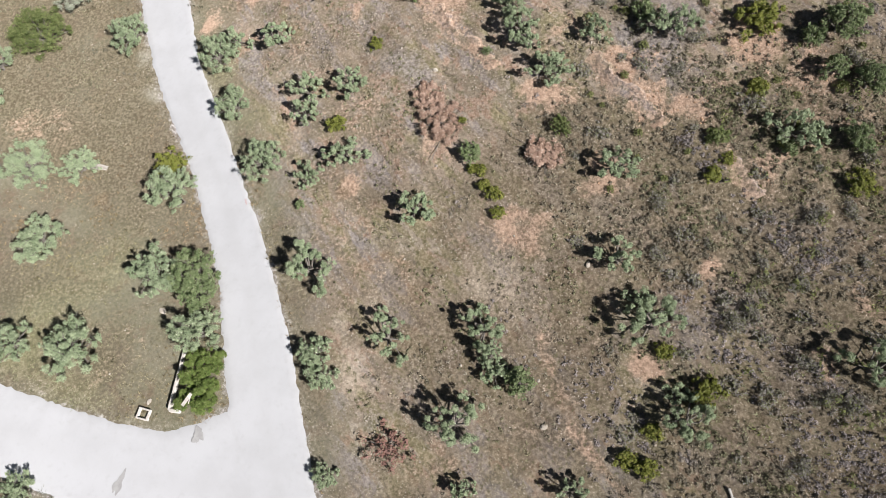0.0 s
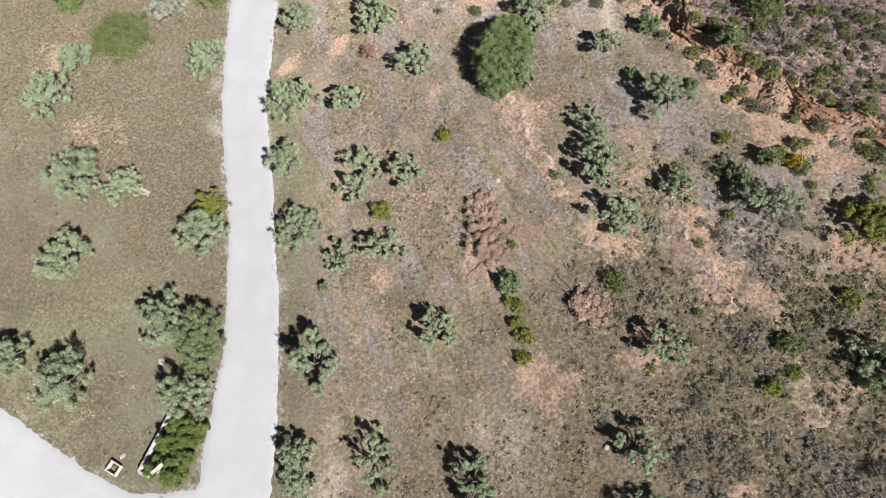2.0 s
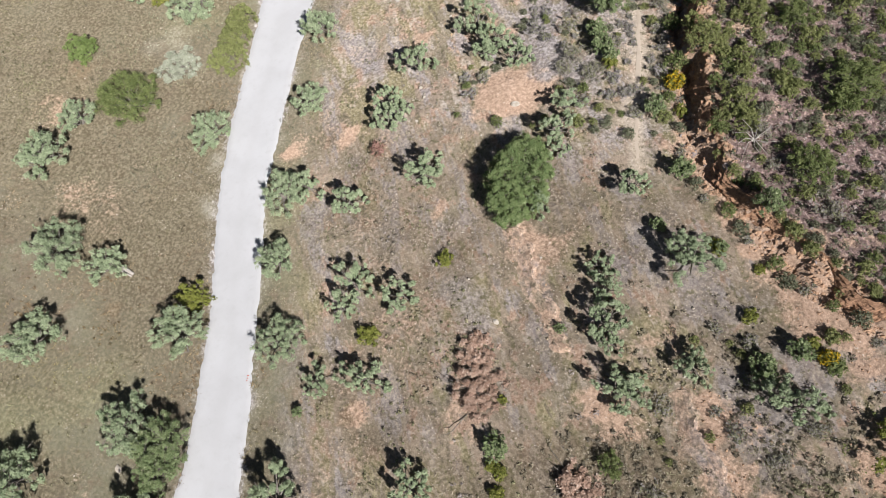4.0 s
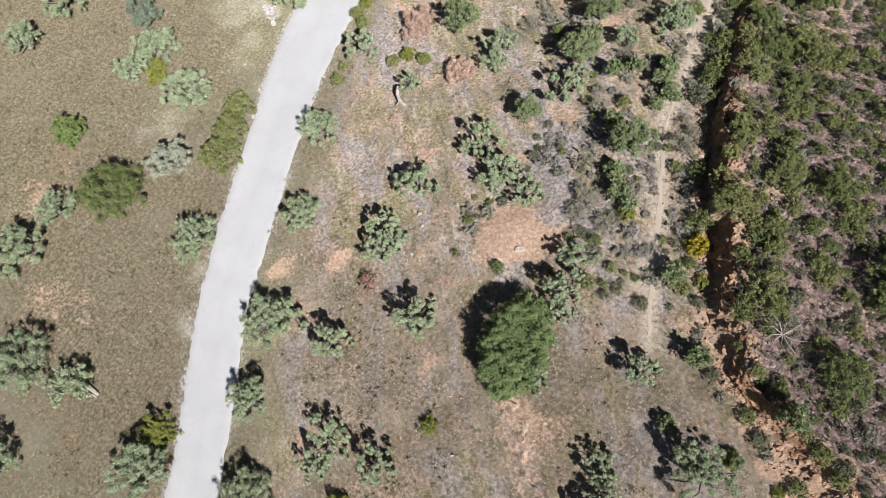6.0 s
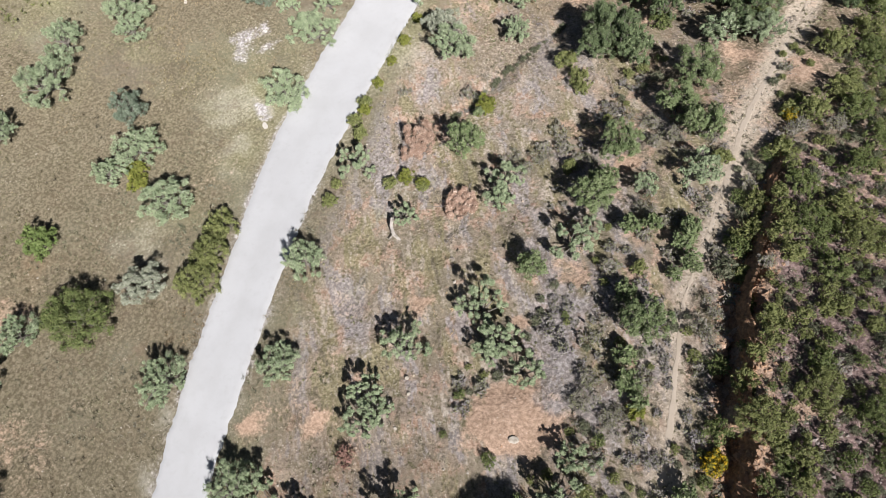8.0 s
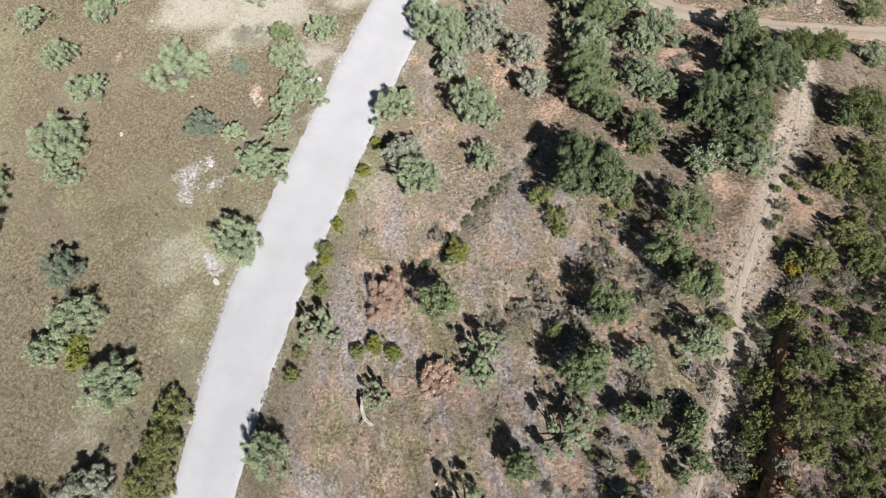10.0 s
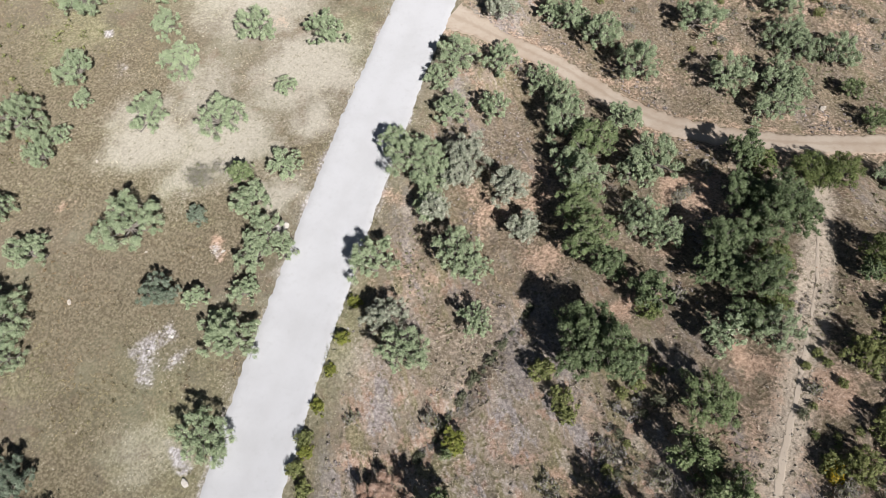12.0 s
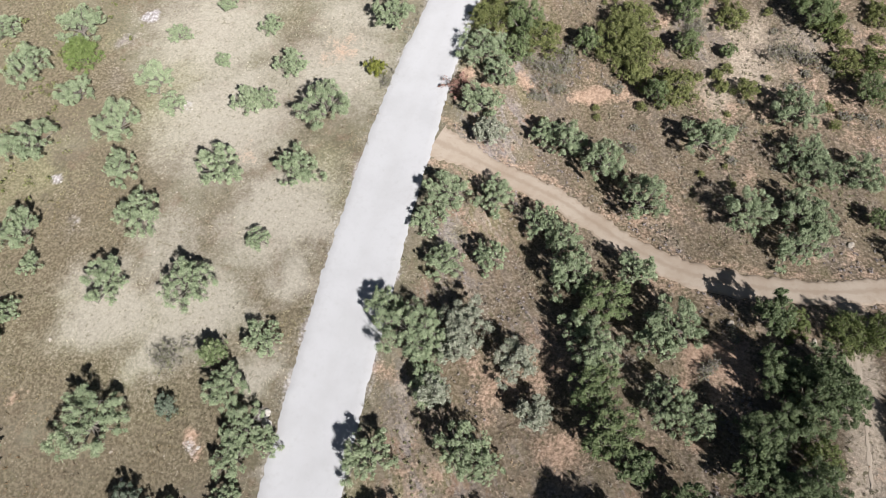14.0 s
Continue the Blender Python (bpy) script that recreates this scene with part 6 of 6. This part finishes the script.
def clear_of(x, y, lines, gap=0.0):
    k = np.ones(np.shape(x))
    for line in lines:
        d, s, h = along(x, y, line)
        k = k * ramp(d - h, gap - 0.15, gap + 0.25)
    return k


WAYS = (ROAD_LINE, SIDE_LINE, TRACK_LINE)
r = np.random.default_rng(33)
at = strewn(5200, -30, 30, -6, 122, r, lambda x, y: slope_side(x, y) * clear_of(x, y, WAYS) * (0.25 + 0.5 * grain(x, y, 4, 71)))
chips("slope_pebbles", at, 0.04 + 0.10 * r.random(len(at)) ** 3, r, STONE, "scattered pale pebbles on the dry slope", "pebbles")
at = strewn(1500, -72, -14, 8, 124, r, lambda x, y: (1 - slope_side(x, y)) * clear_of(x, y, WAYS) * 0.5)
chips("field_pebbles", at, 0.03 + 0.09 * r.random(len(at)) ** 4, r, STONE, "scattered pale pebbles in the dry field", "pebbles")
at = strewn(7000, -62, -20, 40, 110, r, lambda x, y: np.clip(spread("chalk", x, y), 0, 1) * clear_of(x, y, WAYS))
chips("chalk_rubble", at, 0.04 + 0.14 * r.random(len(at)) ** 2, r, PLASTER, "white chalky rubble on bare ground", "rubble")
at = strewn(70000, 1, 30, 30, 66, r, lambda x, y: ramp(np.abs(along(x, y, BANK)[0] - 0.1), 1.4, 0.3) * np.clip(along(x, y, BANK)[2], 0, 1) * 0.8)
chips("bank_rubble", at, 0.04 + 0.15 * r.random(len(at)) ** 2.5, r, CLAYSTONE, "broken orange rock of the eroded bank", "rubble")
at = strewn(10000, 4, 30, 30, 76, r, lambda x, y: ramp(-along(x, y, BANK)[1] * along(x, y, BANK)[0], 0.5, 2.5) * (0.3 + 0.7 * grain(x, y, 3.5, 72)))
chips("hill_stones", at, 0.05 + 0.17 * r.random(len(at)) ** 2, r, ROCKGREY, "broken grey-pink rock on the hilltop", "rubble")
at = strewn(15000, -24, 28, 2, 104, r, lambda x, y: np.clip(1.3 * spread("clay", x, y) - 0.4, 0, 1) * 0.45 * slope_side(x, y) * clear_of(x, y, WAYS, 0.2))
chips("clay_crumbs", at, 0.03 + 0.09 * r.random(len(at)) ** 2, r, CLAYSTONE, "crumbled orange clay on bare patches", "rubble")
at = strewn(3000, -3, 3, 60, 82, r, lambda x, y: ramp(along(x, y, FOOT_LINE)[0], 1.7, 0.2) * 0.5)
chips("path_stones", at, 0.03 + 0.09 * r.random(len(at)) ** 3, r, STONE, "loose pale stones along the footpath", "rubble")
at = strewn(5000, 8, 28, 24, 39, r, lambda x, y: spread("clay", x, y) * 0.8)
chips("scree", at, 0.03 + 0.09 * r.random(len(at)) ** 2, r, CLAYSTONE, "loose orange scree below the bank", "rubble")


# ---- grasses ----
def grass(name, places, r, count, long, wide, lean, material, label, shade=1.0):
    tagged(new(name, blades(places, r, count, long, wide, lean, material, name, shade)), label, "grass", kind="stuff")


r = np.random.default_rng(44)
def hilltop(x, y):
    d, side, h = along(x, y, BANK)
    return ramp(-side * d, 0.3, 1.2) * ramp(h, 0.0, 0.5)


def heath(x, y):
    """How far the lower slope has gone to dark heathy scrub."""
    return ramp(x + 0.25 * y, 9, 17) * ramp(y, 36, 24) * (1 - hilltop(x, y))


at = strewn(46000, -30, 32, -6, 124, r, lambda x, y: slope_side(x, y) * clear_of(x, y, WAYS, 0.2) * clear_of(x, y, (FOOT_LINE, OLD_LINE), -0.1) * (1 - 0.6 * hilltop(x, y)) * np.clip(-0.05 + 0.40 * loam(x, y) + 0.55 * streak(x, y, 1.5, 81) + 0.35 * grain(x, y, 9, 82) + 0.35 * grain(x, y, 1.2, 89) - 1.6 * spread("clay", x, y), 0, 1))
tagged(new("slope_tussocks", tussocks(at, r, 17, 0.17, 0.10, SLOPEGRASS, "slope_tussocks", 1.4, turf_tint)), "olive and grey tussocks of dry grass on the stony slope", "grass", kind="stuff")
at = strewn(13000, 4, 33, -8, 36, r, lambda x, y: heath(x, y) * np.clip(0.55 + 0.7 * streak(x, y, 1.6, 87) - 0.6 * spread("clay", x, y), 0, 1))
tagged(new("heath_tussocks", tussocks(at, r, 24, 0.26, 0.12, SLOPEGRASS, "heath_tussocks", 1.1, turf_tint)), "dark heathy tussocks on the lower slope", "grass", kind="stuff")
at = strewn(26000, -30, 30, -6, 124, r, lambda x, y: slope_side(x, y) * clear_of(x, y, WAYS, 0.1) * clear_of(x, y, (FOOT_LINE, OLD_LINE), -0.1) * (1 - 0.8 * hilltop(x, y)) * np.clip(-0.15 + 0.9 * streak(x, y, 1.6, 83) + 0.4 * grain(x, y, 7, 90) - 1.8 * spread("clay", x, y), 0, 1))
grass("slope_straw", at, r, 9, 0.28, 0.03, 0.85, DRYGRASS, "pale straw grass on the stony slope", 1.05)
at = strewn(52000, -74, -10, -2, 124, r, lambda x, y: (1 - slope_side(x, y)) * clear_of(x, y, WAYS, 0.1) * np.clip(0.35 + 0.9 * grain(x, y, 3.2, 84) - 1.1 * spread("straw", x, y), 0, 1))
grass("field_grass", at, r, 6, 0.18, 0.03, 0.85, DRYGRASS, "short dry grass of the field", 1.05)
at = strewn(38000, -74, -10, -2, 124, r, lambda x, y: (1 - slope_side(x, y)) * clear_of(x, y, WAYS, 0.1) * np.clip(-0.12 + 0.35 * loam(x, y) + 0.7 * grain(x, y, 1.6, 85) + 0.3 * grain(x, y, 8, 88) - 0.5 * spread("straw", x, y), 0, 1))
grass("field_tufts", at, r, 10, 0.24, 0.04, 0.7, SLOPEGRASS, "olive-brown grass tufts of the field", 0.92)
at = strewn(60000, -50, 0, -4, 124, r, lambda x, y: ramp(np.abs(np.minimum(along(x, y, ROAD_LINE)[0] - along(x, y, ROAD_LINE)[2], along(x, y, SIDE_LINE)[0] - along(x, y, SIDE_LINE)[2]) - 0.35), 0.6, 0.1) * clear_of(x, y, WAYS, -0.1) * np.clip(0.3 + 0.9 * grain(x, y, 2.2, 86), 0, 1))
grass("verge_grass", at, r, 9, 0.28, 0.03, 0.8, VERGE, "green and straw grass along the road edges")
